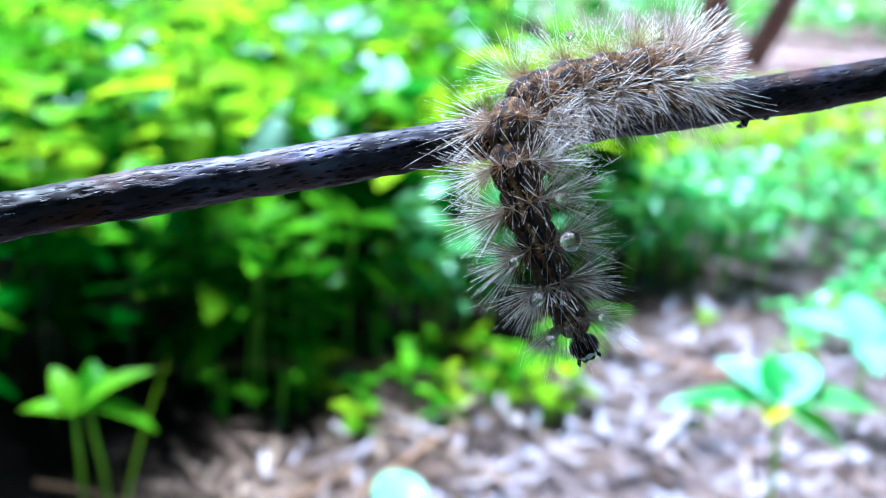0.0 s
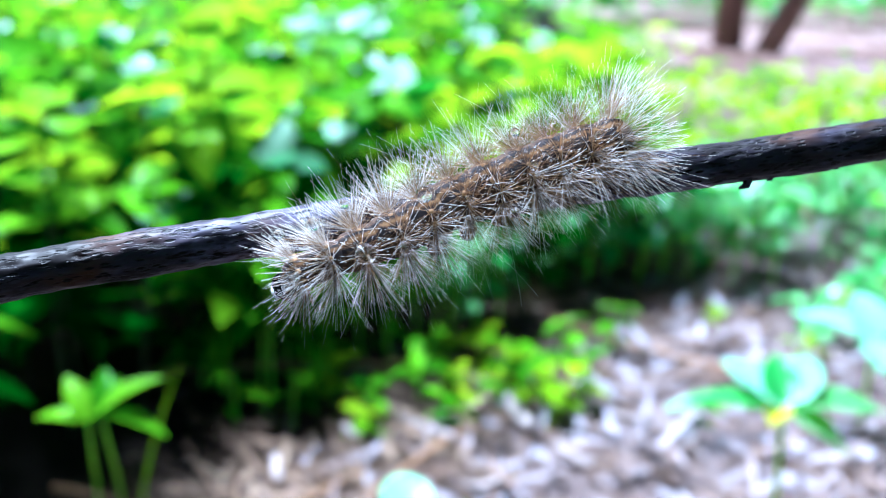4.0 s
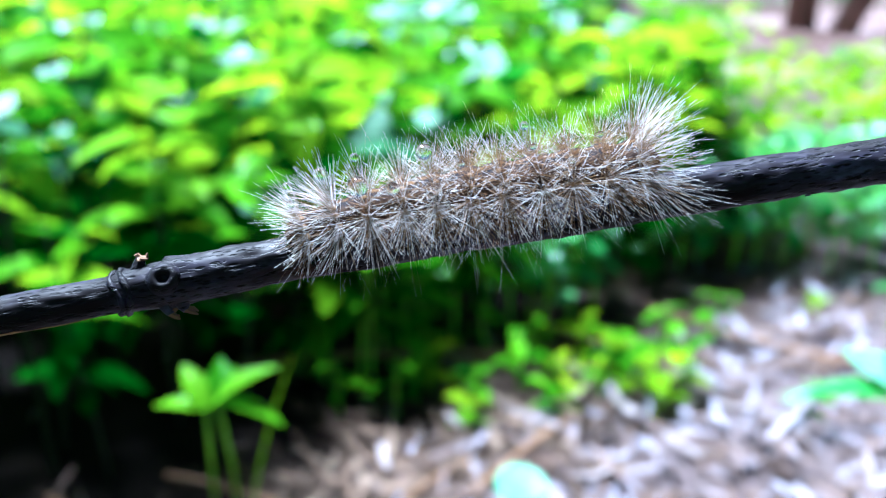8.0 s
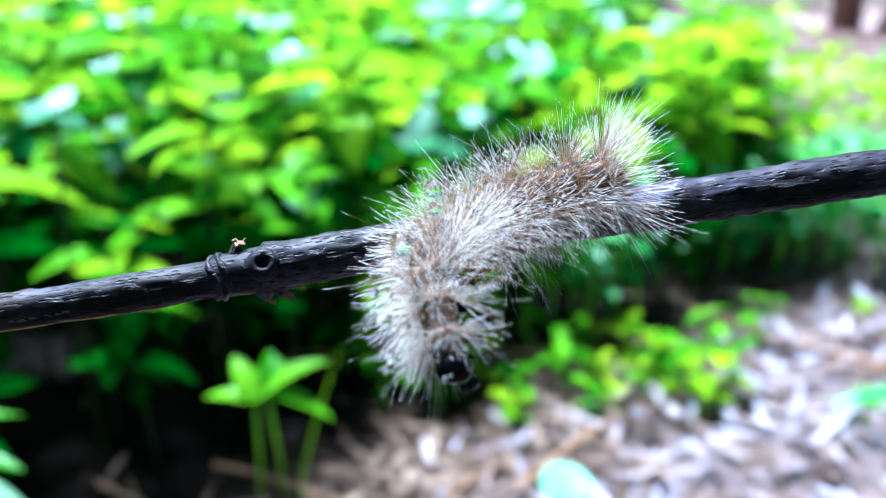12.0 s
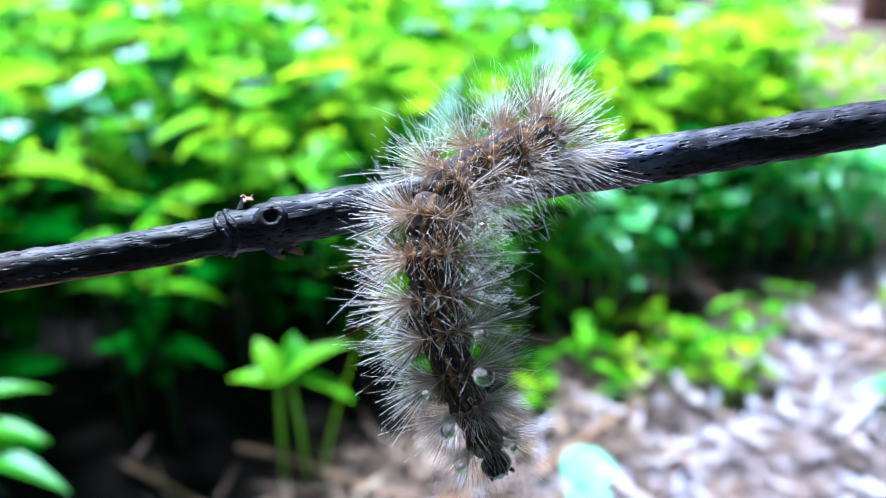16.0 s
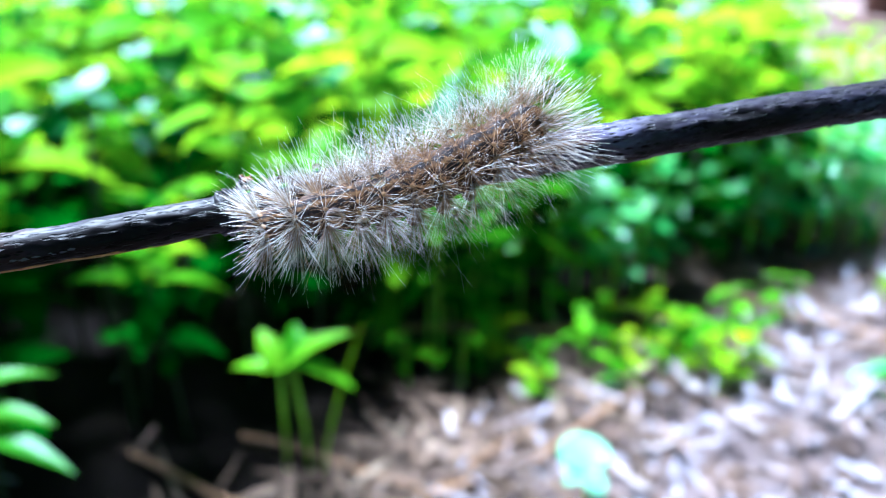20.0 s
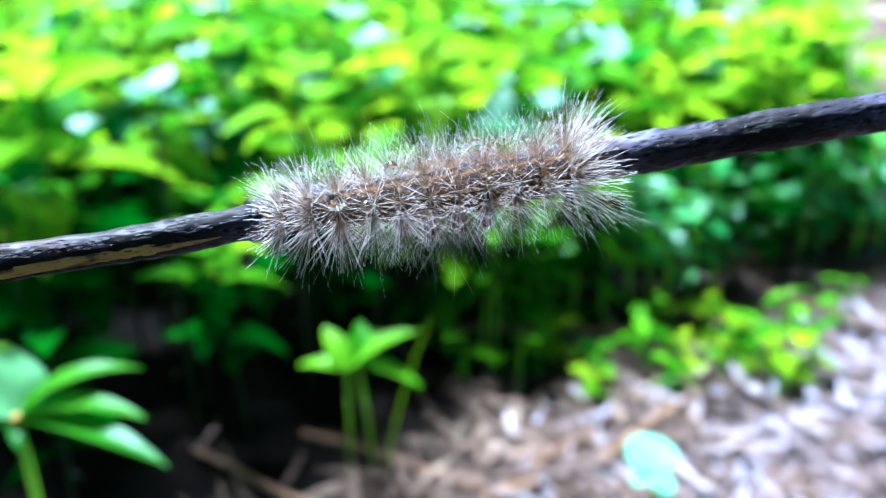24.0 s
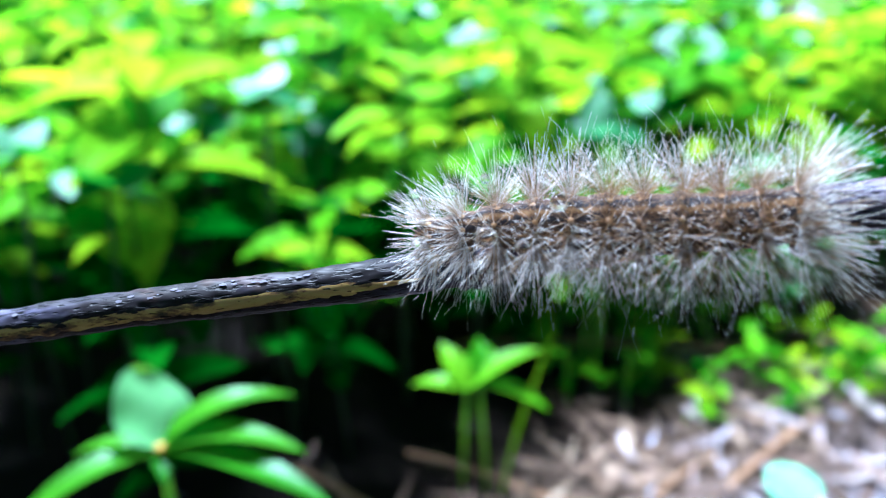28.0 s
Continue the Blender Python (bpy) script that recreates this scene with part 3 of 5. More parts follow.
def build_caterpillar():
    thing = tagged(new("caterpillar"), "hairy brown caterpillar with pale bristles and water droplets", "caterpillar")
    pieces = []
    kinds = {}
    angles = (-112, -80, -50, -22, 22, 50, 80, 112)
    rng = random.Random(21)
    for k in range(SEGMENTS):
        seg = part("segment", segment_body(k), SKIN, thing, "dark brown body segment with tan back stripe" if k == 5 else "")
        pieces.append(seg)
        lean = 0.0
        if k == 0:
            lean = -0.75
        elif k == 1:
            lean = -0.4
        elif k == SEGMENTS - 1:
            lean = 0.62
        elif k == SEGMENTS - 2:
            lean = 0.45
        for i, deg in enumerate(angles):
            key = (lean, abs(deg) + (abs(deg) < 90 and k >= 6), rng.randrange(2))
            if key not in kinds:
                kinds[key] = hair_tuft("tuft", len(kinds) + 5, *hair_size(lean, key[1]), lean)
            r = segment_radius(k) * MM * 0.97
            a = radians(deg)
            m = Matrix.Translation((r * math.sin(a), rng.uniform(-0.25, 0.25) * MM, r * math.cos(a))) @ Matrix.Rotation(a + math.copysign(0.12, a), 4, "Y") @ Matrix.Rotation(rng.uniform(-3, 3), 4, "Z") if not lean else Matrix.Translation((r * math.sin(a), 0, r * math.cos(a))) @ Matrix.Rotation(a, 4, "Y")
            part("tuft", kinds[key], (HAIR_PALE, HAIR_BROWN, WART, HAIR_GREY), seg, m=m)
    # prolegs on the middle and last segments
    for k in (0, 3, 4, 5, 6):
        for side in (-1, 1):
            r = segment_radius(k) * MM
            v, f = tube([(side * 0.45 * r, 0, -0.6 * r), (side * 0.62 * r, 0, -1.02 * r), (side * 0.66 * r, 0, -1.2 * r), (side * 0.6 * r, 0, -1.3 * r)], [0.8 * MM, 0.62 * MM, 0.7 * MM, 0.5 * MM], 10)
            part("proleg", from_lists("proleg", v, f), SKIN, pieces[k])
    for k in (8, 9, 10):
        for side in (-1, 1):
            r = segment_radius(k) * MM
            v, f = tube([(side * 0.5 * r, 0.2 * MM, -0.7 * r), (side * 0.75 * r, 0.4 * MM, -1.25 * r), (side * 0.5 * r, 0.9 * MM, -1.6 * r)], [0.4 * MM, 0.3 * MM, 0.08 * MM], 7)
            part("leg", from_lists("leg", v, f), HEAD_BLACK, pieces[k], "short dark pointed leg")
    # water drops caught in the bristles: segment, angle, height over the skin, radius in mm
    for k, deg, over, rad in ((8, -36, 2.9, 0.86), (7, -46, 2.9, 0.56), (6, -10, 2.7, 0.66), (6, -58, 2.8, 0.34), (4, -62, 3.1, 0.46), (3, 8, 2.6, 0.38), (9, 26, 2.4, 0.6), (10, 36, 2.4, 0.42), (8, 26, 2.7, 0.4), (3, -30, 2.8, 0.3), (10, -30, 2.8, 0.34), (2, -50, 2.9, 0.3), (5, -34, 2.8, 0.3), (1, -30, 2.8, 0.28)):
        bm = bmesh.new()
        bmesh.ops.create_uvsphere(bm, u_segments=20, v_segments=14, radius=rad * MM)
        for v in bm.verts:
            v.co.z *= 0.92 + 0.1 * (v.co.z < 0)
        for f in bm.faces:
            f.smooth = True
        a = radians(deg)
        r = (segment_radius(k) + over) * MM
        part("water_droplet", bm, WATER, pieces[k], "clear water droplet", Matrix.Translation((r * math.sin(a), 0.3 * MM, r * math.cos(a))))
    # head, its face towards +y, crown towards +z
    bm = bmesh.new()
    bmesh.ops.create_uvsphere(bm, u_segments=24, v_segments=18, radius=1.24 * MM)
    for v in bm.verts:
        x, y, z = v.co
        v.co.x *= 1.04
        v.co.y *= 0.86
        v.co.z *= 1.05
        v.co.z -= 0.16 * MM * math.exp(-(x / (0.25 * MM)) ** 2) * (z > 0)
    for f in bm.faces:
        f.smooth = True
    head = part("head", bm, HEAD_BLACK, thing, "glossy black head with white face mark")
    for x, z, sx, sz in ((0, 0.74, 0.36, 0.17), (-0.5, 0.56, 0.15, 0.14), (0.5, 0.56, 0.15, 0.14)):
        bm = bmesh.new()
        bmesh.ops.create_uvsphere(bm, u_segments=14, v_segments=8, radius=MM)
        for v in bm.verts:
            v.co = Vector((v.co.x * sx, v.co.y * 0.22, v.co.z * sz))
        for f in bm.faces:
            f.smooth = True
        depth = 0.86 * math.sqrt(max(0.1, 1.53 - x * x - z * z))
        part("face_mark", bm, HEAD_WHITE, head, "white face mark", Matrix.Translation((x * MM, depth * MM, z * MM)))
    for side in (-1, 1):
        v, f = tube([(side * 0.75 * MM, 0.8 * MM, -0.85 * MM), (side * 0.95 * MM, 1.15 * MM, -1.15 * MM), (side * 0.95 * MM, 1.4 * MM, -1.5 * MM)], [0.2 * MM, 0.16 * MM, 0.05 * MM], 7)
        part("antenna", from_lists("antenna", v, f), HEAD_BLACK, head)
        v, f = tube([(side * 0.35 * MM, 0.85 * MM, -1.05 * MM), (side * 0.3 * MM, 1.15 * MM, -1.4 * MM), (side * 0.08 * MM, 1.2 * MM, -1.6 * MM)], [0.32 * MM, 0.25 * MM, 0.1 * MM], 8)
        part("mandible", from_lists("mandible", v, f), HEAD_BLACK, head)
    return thing, pieces, head


caterpillar, segments, head = build_caterpillar()


# ---- plants ----
def make_plant(name, label, mat, height, pairs, leaf, width, seed, group="", droop=0.5, bare=0.35):
    """A leafy herb: a stem and opposite pairs of leaves, each leaf a part; stands at its own origin."""
    rng = random.Random(seed)
    thing = tagged(new(name), label, "plant", group)
    lean = Vector((rng.uniform(-0.12, 0.12), rng.uniform(-0.12, 0.12), 0))
    pts = [Vector((0, 0, -0.01)) + lean * height * u * u + Vector((0, 0, 1)) * height * u for u in (0, 0.25, 0.5, 0.75, 1.0)]
    v, f = tube(pts, [0.0026, 0.0023, 0.002, 0.0016, 0.0009], 6)
    part("stem", from_lists("stem", v, f), STEM_SHADED if group.startswith("herbs") else STEM, thing)
    shapes = [leaf_mesh("leaf", mat, length=leaf, width=leaf * width, droop=droop * rng.uniform(0.6, 1.4), fold=rng.uniform(0.12, 0.4), wave=0.03, rng=rng) for _ in range(3)]
    # lower leaves of the bed take the darkened copy, shade put into colour
    shaded_leaves = shapes
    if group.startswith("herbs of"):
        shaded_leaves = [leaf_mesh("leaf", LEAF_SHADED, length=leaf * 1.1, width=leaf * 1.1 * width, droop=droop * rng.uniform(0.8, 1.5), fold=rng.uniform(0.12, 0.3), wave=0.03, rng=rng) for _ in range(2)]
    turn = rng.uniform(0, 180)
    for p in range(pairs):
        u = bare + (1 - bare) * (p + 0.6) / pairs
        at = Vector((0, 0, -0.01)) + lean * height * u * u + Vector((0, 0, 1)) * height * u
        size = (0.75 + 0.4 * math.sin(math.pi * (p + 0.7) / (pairs + 0.6))) * rng.uniform(0.85, 1.15)
        for side in (0, 180):
            m = Matrix.Translation(at) @ pose(0, 0, 0, 0, 0, turn + side + rng.uniform(-14, 14)) @ pose(0, 0, 0, 8 + 34 * (u - 0.6) + rng.uniform(-20, 22), rng.uniform(-20, 20), 0) @ Matrix.Diagonal((size, size, size, 1))
            part("leaf", rng.choice(shapes if u > 0.6 else shaded_leaves), mat, thing, m=m)
        turn += 90 + rng.uniform(-18, 18)
    return thing


def scatter(models, spots, seed, low=0.85, high=1.2):
    rng = random.Random(seed)
    for i, (x, y) in enumerate(spots):
        model = models[i % len(models)]
        s = rng.uniform(low, high)
        ob = copy_thing(model, pose(x, y, ground_height(x, y), rng.uniform(-8, 8), rng.uniform(-8, 8), rng.uniform(0, 360)))
        ob.scale = (s, s, s)
    for model in models:
        for o in (*model.children_recursive, model):
            bpy.data.objects.remove(o)


def bed_edge(x):
    """Where the planted bed begins, as y over x."""
    if x < -0.42:
        return 0.64
    if x < -0.12:
        return 0.64 + (x + 0.42) * 1.8
    return 1.19 + (x + 0.12) * 0.75


GLINTS = (
    (-0.169, 1.263, 0.245, 0.095),
    (-0.13, 1.264, 0.243, 0.095),
    (-0.229, 1.083, 0.216, 0.06),
    (-0.289, 0.942, 0.178, 0.05),
    (-0.259, 1.461, 0.321, 0.05),
    (-0.202, 1.518, 0.327, 0.05),
    (-0.466, 1.084, 0.254, 0.04),
    (-0.36, 1.11, 0.255, 0.035),
    (-0.028, 1.72, 0.276, 0.07),
    (-0.566, 0.829, 0.242, 0.04),
    (-0.475, 0.891, 0.22, 0.04),
    (-0.034, 1.935, 0.223, 0.07),
    (0.058, 1.837, 0.203, 0.07),
    (-0.602, 0.615, 0.263, 0.035),
    (-0.537, 0.622, 0.241, 0.045),
    (-0.446, 0.698, 0.306, 0.03),
    (0.105, 2.15, 0.236, 0.07),
    (-0.454, 0.889, 0.24, 0.035),
)


def build_bed():
    rng = random.Random(77)
    spots = []
    while len(spots) < 238:
        x, y = rng.uniform(-1.25, 0.24), rng.uniform(0.6, 2.1)
        if y < bed_edge(x) or abs(x) > 0.42 + 0.48 * y:
            continue
        if any(math.hypot(x - a * v, y - b * v) < 0.05 for a, b, c, d in GLINTS for v in (1.0, 0.95)):
            continue
        if all((x - a) ** 2 + (y - b) ** 2 > 0.062 ** 2 for a, b in spots):
            spots.append((x, y))
    models = [make_plant("leafy_herb", "bright green leafy herb in a dense bed", (LEAF_YOUNG, LEAF, LEAF_MID, LEAF_YOUNG, LEAF, LEAF_YOUNG)[i], (0.29, 0.34, 0.31, 0.33, 0.30, 0.36)[i], 7 + i % 2, (0.064, 0.078, 0.062, 0.086, 0.068, 0.08)[i], (0.44, 0.5, 0.55, 0.46, 0.4, 0.44)[i], 30 + i, "herbs of the bed", bare=0.3) for i in range(6)]
    scatter(models, spots, 5, 0.75, 1.15)


build_bed()


def build_far_growth():
    """Low growth behind the bed and beside the path, too far off to count."""
    rng = random.Random(12)
    sets = {"leafy_undergrowth": (LEAF, []), "yellow_green_undergrowth": (LEAF_YOUNG, []), "blue_green_undergrowth": (LEAF_BLUE, [])}

    def clump(kind, x, y, r, h, count, size):
        for _ in range(count):
            a, d = rng.uniform(0, 6.28), r * math.sqrt(rng.random())
            top = h * (1 - 0.5 * (d / r) ** 2)
            sets[kind][1].append((x + d * math.cos(a), y + d * math.sin(a), rng.uniform(0.25, 1.0) * top, size * rng.uniform(0.7, 1.3)))

    for _ in range(60):
        y = rng.uniform(2.1, 4.2)
        clump("leafy_undergrowth", rng.uniform(-0.9 * y, -0.02 * y), y, 0.3, 0.42, 46, 0.075)
    for x, y, r, h, c in ((0.33, 2.5, 0.25, 0.32, 120), (0.62, 2.6, 0.3, 0.2, 110), (0.95, 2.7, 0.35, 0.22, 120), (0.72, 2.2, 0.22, 0.16, 90), (1.2, 2.9, 0.3, 0.2, 90), (0.1, 2.3, 0.2, 0.25, 80), (0.5, 2.1, 0.2, 0.12, 60)):
        clump("yellow_green_undergrowth", x, y, r, h, c, 0.055)
    for x, y, r, h, c in ((0.36, 1.55, 0.13, 0.17, 90), (0.55, 1.62, 0.16, 0.18, 100), (0.75, 1.75, 0.18, 0.2, 90), (0.65, 1.4, 0.1, 0.08, 40), (0.95, 1.7, 0.18, 0.16, 70), (0.5, 1.22, 0.1, 0.07, 50), (0.72, 1.5, 0.13, 0.1, 70), (0.62, 1.95, 0.15, 0.12, 70), (0.42, 1.85, 0.13, 0.12, 70), (0.9, 2.1, 0.2, 0.12, 80), (0.85, 1.4, 0.12, 0.07, 50)):
        clump("blue_green_undergrowth", x, y, r, h, c, 0.04)
    for x, y, r, h, c in ((0.9, 6.6, 0.5, 0.5, 120), (1.5, 7.0, 0.5, 0.45, 110), (2.2, 7.2, 0.6, 0.5, 120), (2.9, 7.6, 0.6, 0.5, 110), (0.5, 6.2, 0.4, 0.4, 80)):
        clump("blue_green_undergrowth", x, y, r, h, c, 0.11)
    for kind, (mat, spots) in sets.items():
        verts, faces = [], []
        for x, y, z, size in spots:
            n = len(verts)
            v, f = leaf_lists(size, size * 0.55, droop=rng.uniform(0.2, 0.8), fold=0.25, along=4, across=2, rng=rng)
            m = pose(x, y, z, rng.uniform(-25, 40), rng.uniform(-25, 25), rng.uniform(0, 360))
            verts.extend(tuple(m @ Vector(p)) for p in v)
            faces.extend(tuple(k + n for k in q) for q in f)
            if rng.random() < 0.35:
                tube([(x, y, 0), (x, y, z)], [0.002, 0.0012], 3, verts, faces, cap=False)
        data = from_lists(kind, verts, faces)
        data.materials.append(mat)
        tagged(new(kind, data), kind.replace("_", " ") + " of small leaves on the ground", "undergrowth", kind="stuff")


build_far_growth()


def build_specials():
    """Single plants that stand out by themselves."""
    # two-stemmed seedling in front of the bed
    thing = tagged(new("seedling"), "bright green two-stemmed seedling with pointed leaves", "plant")
    tops = []
    for a, b, top in (((-0.283, 0.680), (-0.276, 0.650), 0.104), ((-0.264, 0.684), (-0.268, 0.654), 0.108)):
        pts = [Vector((*a, -0.01)), Vector(((a[0] * 2 + b[0]) / 3, (a[1] * 2 + b[1]) / 3, 0.045)), Vector((*b, top))]
        v, f = tube(pts, [0.0021, 0.0018, 0.0013], 7)
        part("stem", from_lists("stem", v, f), STEM, thing)
        tops.append(pts[-1])
    rng = random.Random(3)
    for i, (turn, lift, ln, top) in enumerate(((84, 12, 0.044, 0), (-62, 42, 0.064, 0), (-12, 40, 0.046, 0), (38, 46, 0.046, 0), (-98, 6, 0.056, 1), (20, 50, 0.042, 1))):
        m = Matrix.Translation(tops[top]) @ pose(0, 0, 0, 0, 0, turn) @ pose(0, 0, 0, lift, rng.uniform(-10, 10), 0)
        part("leaf", leaf_mesh("leaf", LEAF_MID, length=ln, width=ln * (0.6 if turn == -12 else 0.4), droop=0.6, fold=0.3, rng=rng), LEAF_MID, thing, m=m)
    blade = tagged(new("grass_blade", from_lists("grass_blade", *leaf_lists(0.155, 0.006, droop=0.25, fold=0.5, rng=rng))), "narrow bright green grass blade beside the seedling", "grass")
    blade.data.materials.append(LEAF_YOUNG)
    blade.matrix_basis = pose(-0.252, 0.674, -0.01, 82, 0, -55)
    # whorled plant close by with a yellow bud
    thing = tagged(new("whorled_plant"), "green plant with long drooping leaves and yellow bud", "plant")
    top = Vector((-0.372, 0.384, 0.188))
    v, f = tube([(-0.365, 0.392, -0.01), (-0.368, 0.39, 0.1), top], [0.003, 0.0026, 0.0018], 8)
    part("stem", from_lists("stem", v, f), STEM, thing)
    for turn, lift, ln, wd, dr in ((52, 50, 0.043, 0.86, 0.15), (-62, 52, 0.07, 0.27, 1.1), (-88, 30, 0.074, 0.28, 0.8), (112, 14, 0.05, 0.24, 1.2), (134, 4, 0.085, 0.22, 0.9), (-102, 12, 0.098, 0.2, 0.5), (98, 12, 0.045, 0.33, 0.7), (-150, -10, 0.022, 0.45, 0.4), (-30, -12, 0.06, 0.3, 0.5)):
        m = Matrix.Translation(top) @ pose(0, 0, 0, 0, 0, turn) @ pose(0, 0, 0, lift, 0, 0)
        mat = LEAF_OVAL if wd > 0.5 else LEAF_LONG
        part("leaf", leaf_mesh("leaf", mat, length=ln, width=ln * wd, droop=dr, fold=0.3, wave=0.05 if wd > 0.5 else 0.02, along=14, tip=2.6 if wd > 0.5 else 1.6, rng=rng), mat, thing, m=m)
    bm = bmesh.new()
    bmesh.ops.create_icosphere(bm, subdivisions=2, radius=0.003)
    part("bud", bm, material("bud", (0.42, 0.24, 0.01), 0.6)[0], thing, "small yellow flower bud", Matrix.Translation(top + Vector((0.002, -0.004, 0.002))))
    # broad plant beside the path
    thing = tagged(new("broad_leaved_plant"), "pale green broad-leaved plant on the litter", "plant")
    top = Vector((0.243, 0.715, 0.125))
    v, f = tube([(0.262, 0.745, -0.01), (0.252, 0.73, 0.07), top], [0.003, 0.0026, 0.002], 8)
    part("stem", from_lists("stem", v, f), STEM, thing)
    for turn, lift, ln, wd, mat in ((85, 6, 0.09, 0.4, LEAF_BLUE), (-80, 10, 0.09, 0.5, LEAF_BLUE), (35, 25, 0.07, 0.55, LEAF_PALE), (-30, 28, 0.075, 0.55, LEAF_PALE), (-125, -8, 0.06, 0.5, LEAF_BLUE), (150, 4, 0.03, 0.7, LEAF_YELLOW), (-5, 35, 0.06, 0.5, LEAF_BLUE)):
        m = Matrix.Translation(top) @ pose(0, 0, 0, 0, 0, turn) @ pose(0, 0, 0, lift, 0, 0)
        part("leaf", leaf_mesh("leaf", mat, length=ln, width=ln * wd, droop=0.5, fold=0.25, wave=0.03, rng=rng), mat, thing, m=m)
    # low seedling with one pale round leaf
    thing = tagged(new("pale_seedling"), "low seedling with pale bluish round leaves", "plant")
    v, f = tube([(-0.036, 0.67, -0.01), (-0.036, 0.659, 0.044)], [0.0018, 0.0012], 6)
    part("stem", from_lists("stem", v, f), STEM, thing)
    for turn, lift, ln in ((15, 24, 0.046), (-150, -8, 0.022), (110, -10, 0.02)):
        m = Matrix.Translation((-0.036, 0.655, 0.042)) @ pose(0, 0, 0, 0, 0, turn) @ pose(0, 0, 0, lift, 0, 0)
        part("leaf", leaf_mesh("leaf", LEAF_PALE, length=ln, width=ln * 0.85, droop=0.4, fold=0.15, tip=2.4, rng=rng), LEAF_PALE, thing, m=m)
    # tall neighbour with a large pale leaf
    thing = tagged(new("pale_leaved_plant"), "plant with large pale green leaves on the litter", "plant")
    v, f = tube([(0.40, 0.95, -0.01), (0.395, 0.94, 0.10)], [0.003, 0.002], 7)
    part("stem", from_lists("stem", v, f), STEM, thing)
    for turn, lift, ln in ((60, 20, 0.085), (-70, 15, 0.09), (0, 40, 0.07), (170, 5, 0.06)):
        m = Matrix.Translation((0.395, 0.94, 0.098)) @ pose(0, 0, 0, 0, 0, turn) @ pose(0, 0, 0, lift, 0, 0)
        part("leaf", leaf_mesh("leaf", LEAF_PALE, length=ln, width=ln * 0.6, droop=0.5, fold=0.2, rng=rng), LEAF_PALE, thing, m=m)
    # small weeds on the litter
    models = [make_plant("weed", "small bright green weed on the leaf litter", LEAF_YOUNG if i < 2 else LEAF, 0.055 + 0.01 * i, 3, 0.035, 0.5, 60 + i, "weeds on the litter", bare=0.3) for i in range(4)]
    spots = [(-0.01, 0.95), (0.03, 0.97), (-0.05, 0.93), (0.05, 1.0), (0.0, 0.9), (-0.04, 1.0), (-0.02, 0.88), (-0.15, 0.9), (-0.14, 0.93), (0.08, 0.93), (0.1, 1.05), (-0.09, 1.02), (-0.13, 1.0), (0.02, 1.03), (-0.22, 0.86), (0.16, 1.1), (0.3, 1.2), (0.38, 1.1), (0.22, 0.9), (-0.09, 0.885), (-0.155, 0.989), (-0.097, 0.847), (-0.166, 0.869), (0.071, 0.985), (0.043, 0.994), (0.089, 0.917), (-0.053, 1.004), (0.03, 0.931), (0.12, 0.96)]
    scatter(models, spots, 8, 0.6, 1.15)
    # bluish herbs at the end of the bed
    models = [make_plant("bluish_herb", "bluish green herb with rounded leaves at the bed's end", LEAF_BLUE, 0.15 + 0.02 * i, 5, 0.042, 0.6, 120 + i, "bluish herbs", bare=0.35) for i in range(3)]
    scatter(models, [(-0.07, 1.12), (-0.03, 1.10), (-0.045, 1.15), (0.0, 1.13), (-0.1, 1.14), (0.03, 1.16), (-0.02, 1.17), (0.22, 1.34), (0.26, 1.38), (0.3, 1.4), (0.25, 1.45), (0.34, 1.45), (0.2, 1.41), (0.3, 1.49), (0.36, 1.38), (0.11, 1.3), (0.15, 1.33), (0.42, 1.5), (0.46, 1.56), (0.43, 1.42), (0.52, 1.6), (0.18, 1.37), (0.4, 1.6)], 19, 0.9, 1.15)
    # mid-height herbs before the bed
    models = [make_plant("edge_herb", "green herb with drooping leaves before the bed", LEAF if i else LEAF_MID, 0.17 + 0.015 * i, 5, 0.062, 0.45, 140 + i, "edge herbs", bare=0.35) for i in range(3)]
    scatter(models, [(-0.28, 0.95), (-0.215, 0.94), (-0.18, 0.99), (-0.155, 1.0), (-0.13, 1.06), (-0.2, 1.0), (-0.25, 0.93), (-0.1, 1.1), (-0.2, 0.92)], 23, 0.85, 1.15)
    # larger plants of the dark edge, shade painted in by the darkened green
    models = [make_plant("low_herb", "low herb by the bed with shade painted into its leaves", LEAF_SHADED, 0.14 + 0.02 * i, 4, 0.06, 0.45, 90 + i, "herbs at the shaded edge", bare=0.3) for i in range(4)]
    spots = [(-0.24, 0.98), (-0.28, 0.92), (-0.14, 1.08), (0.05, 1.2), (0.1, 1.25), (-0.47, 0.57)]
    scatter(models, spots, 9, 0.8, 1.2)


build_specials()


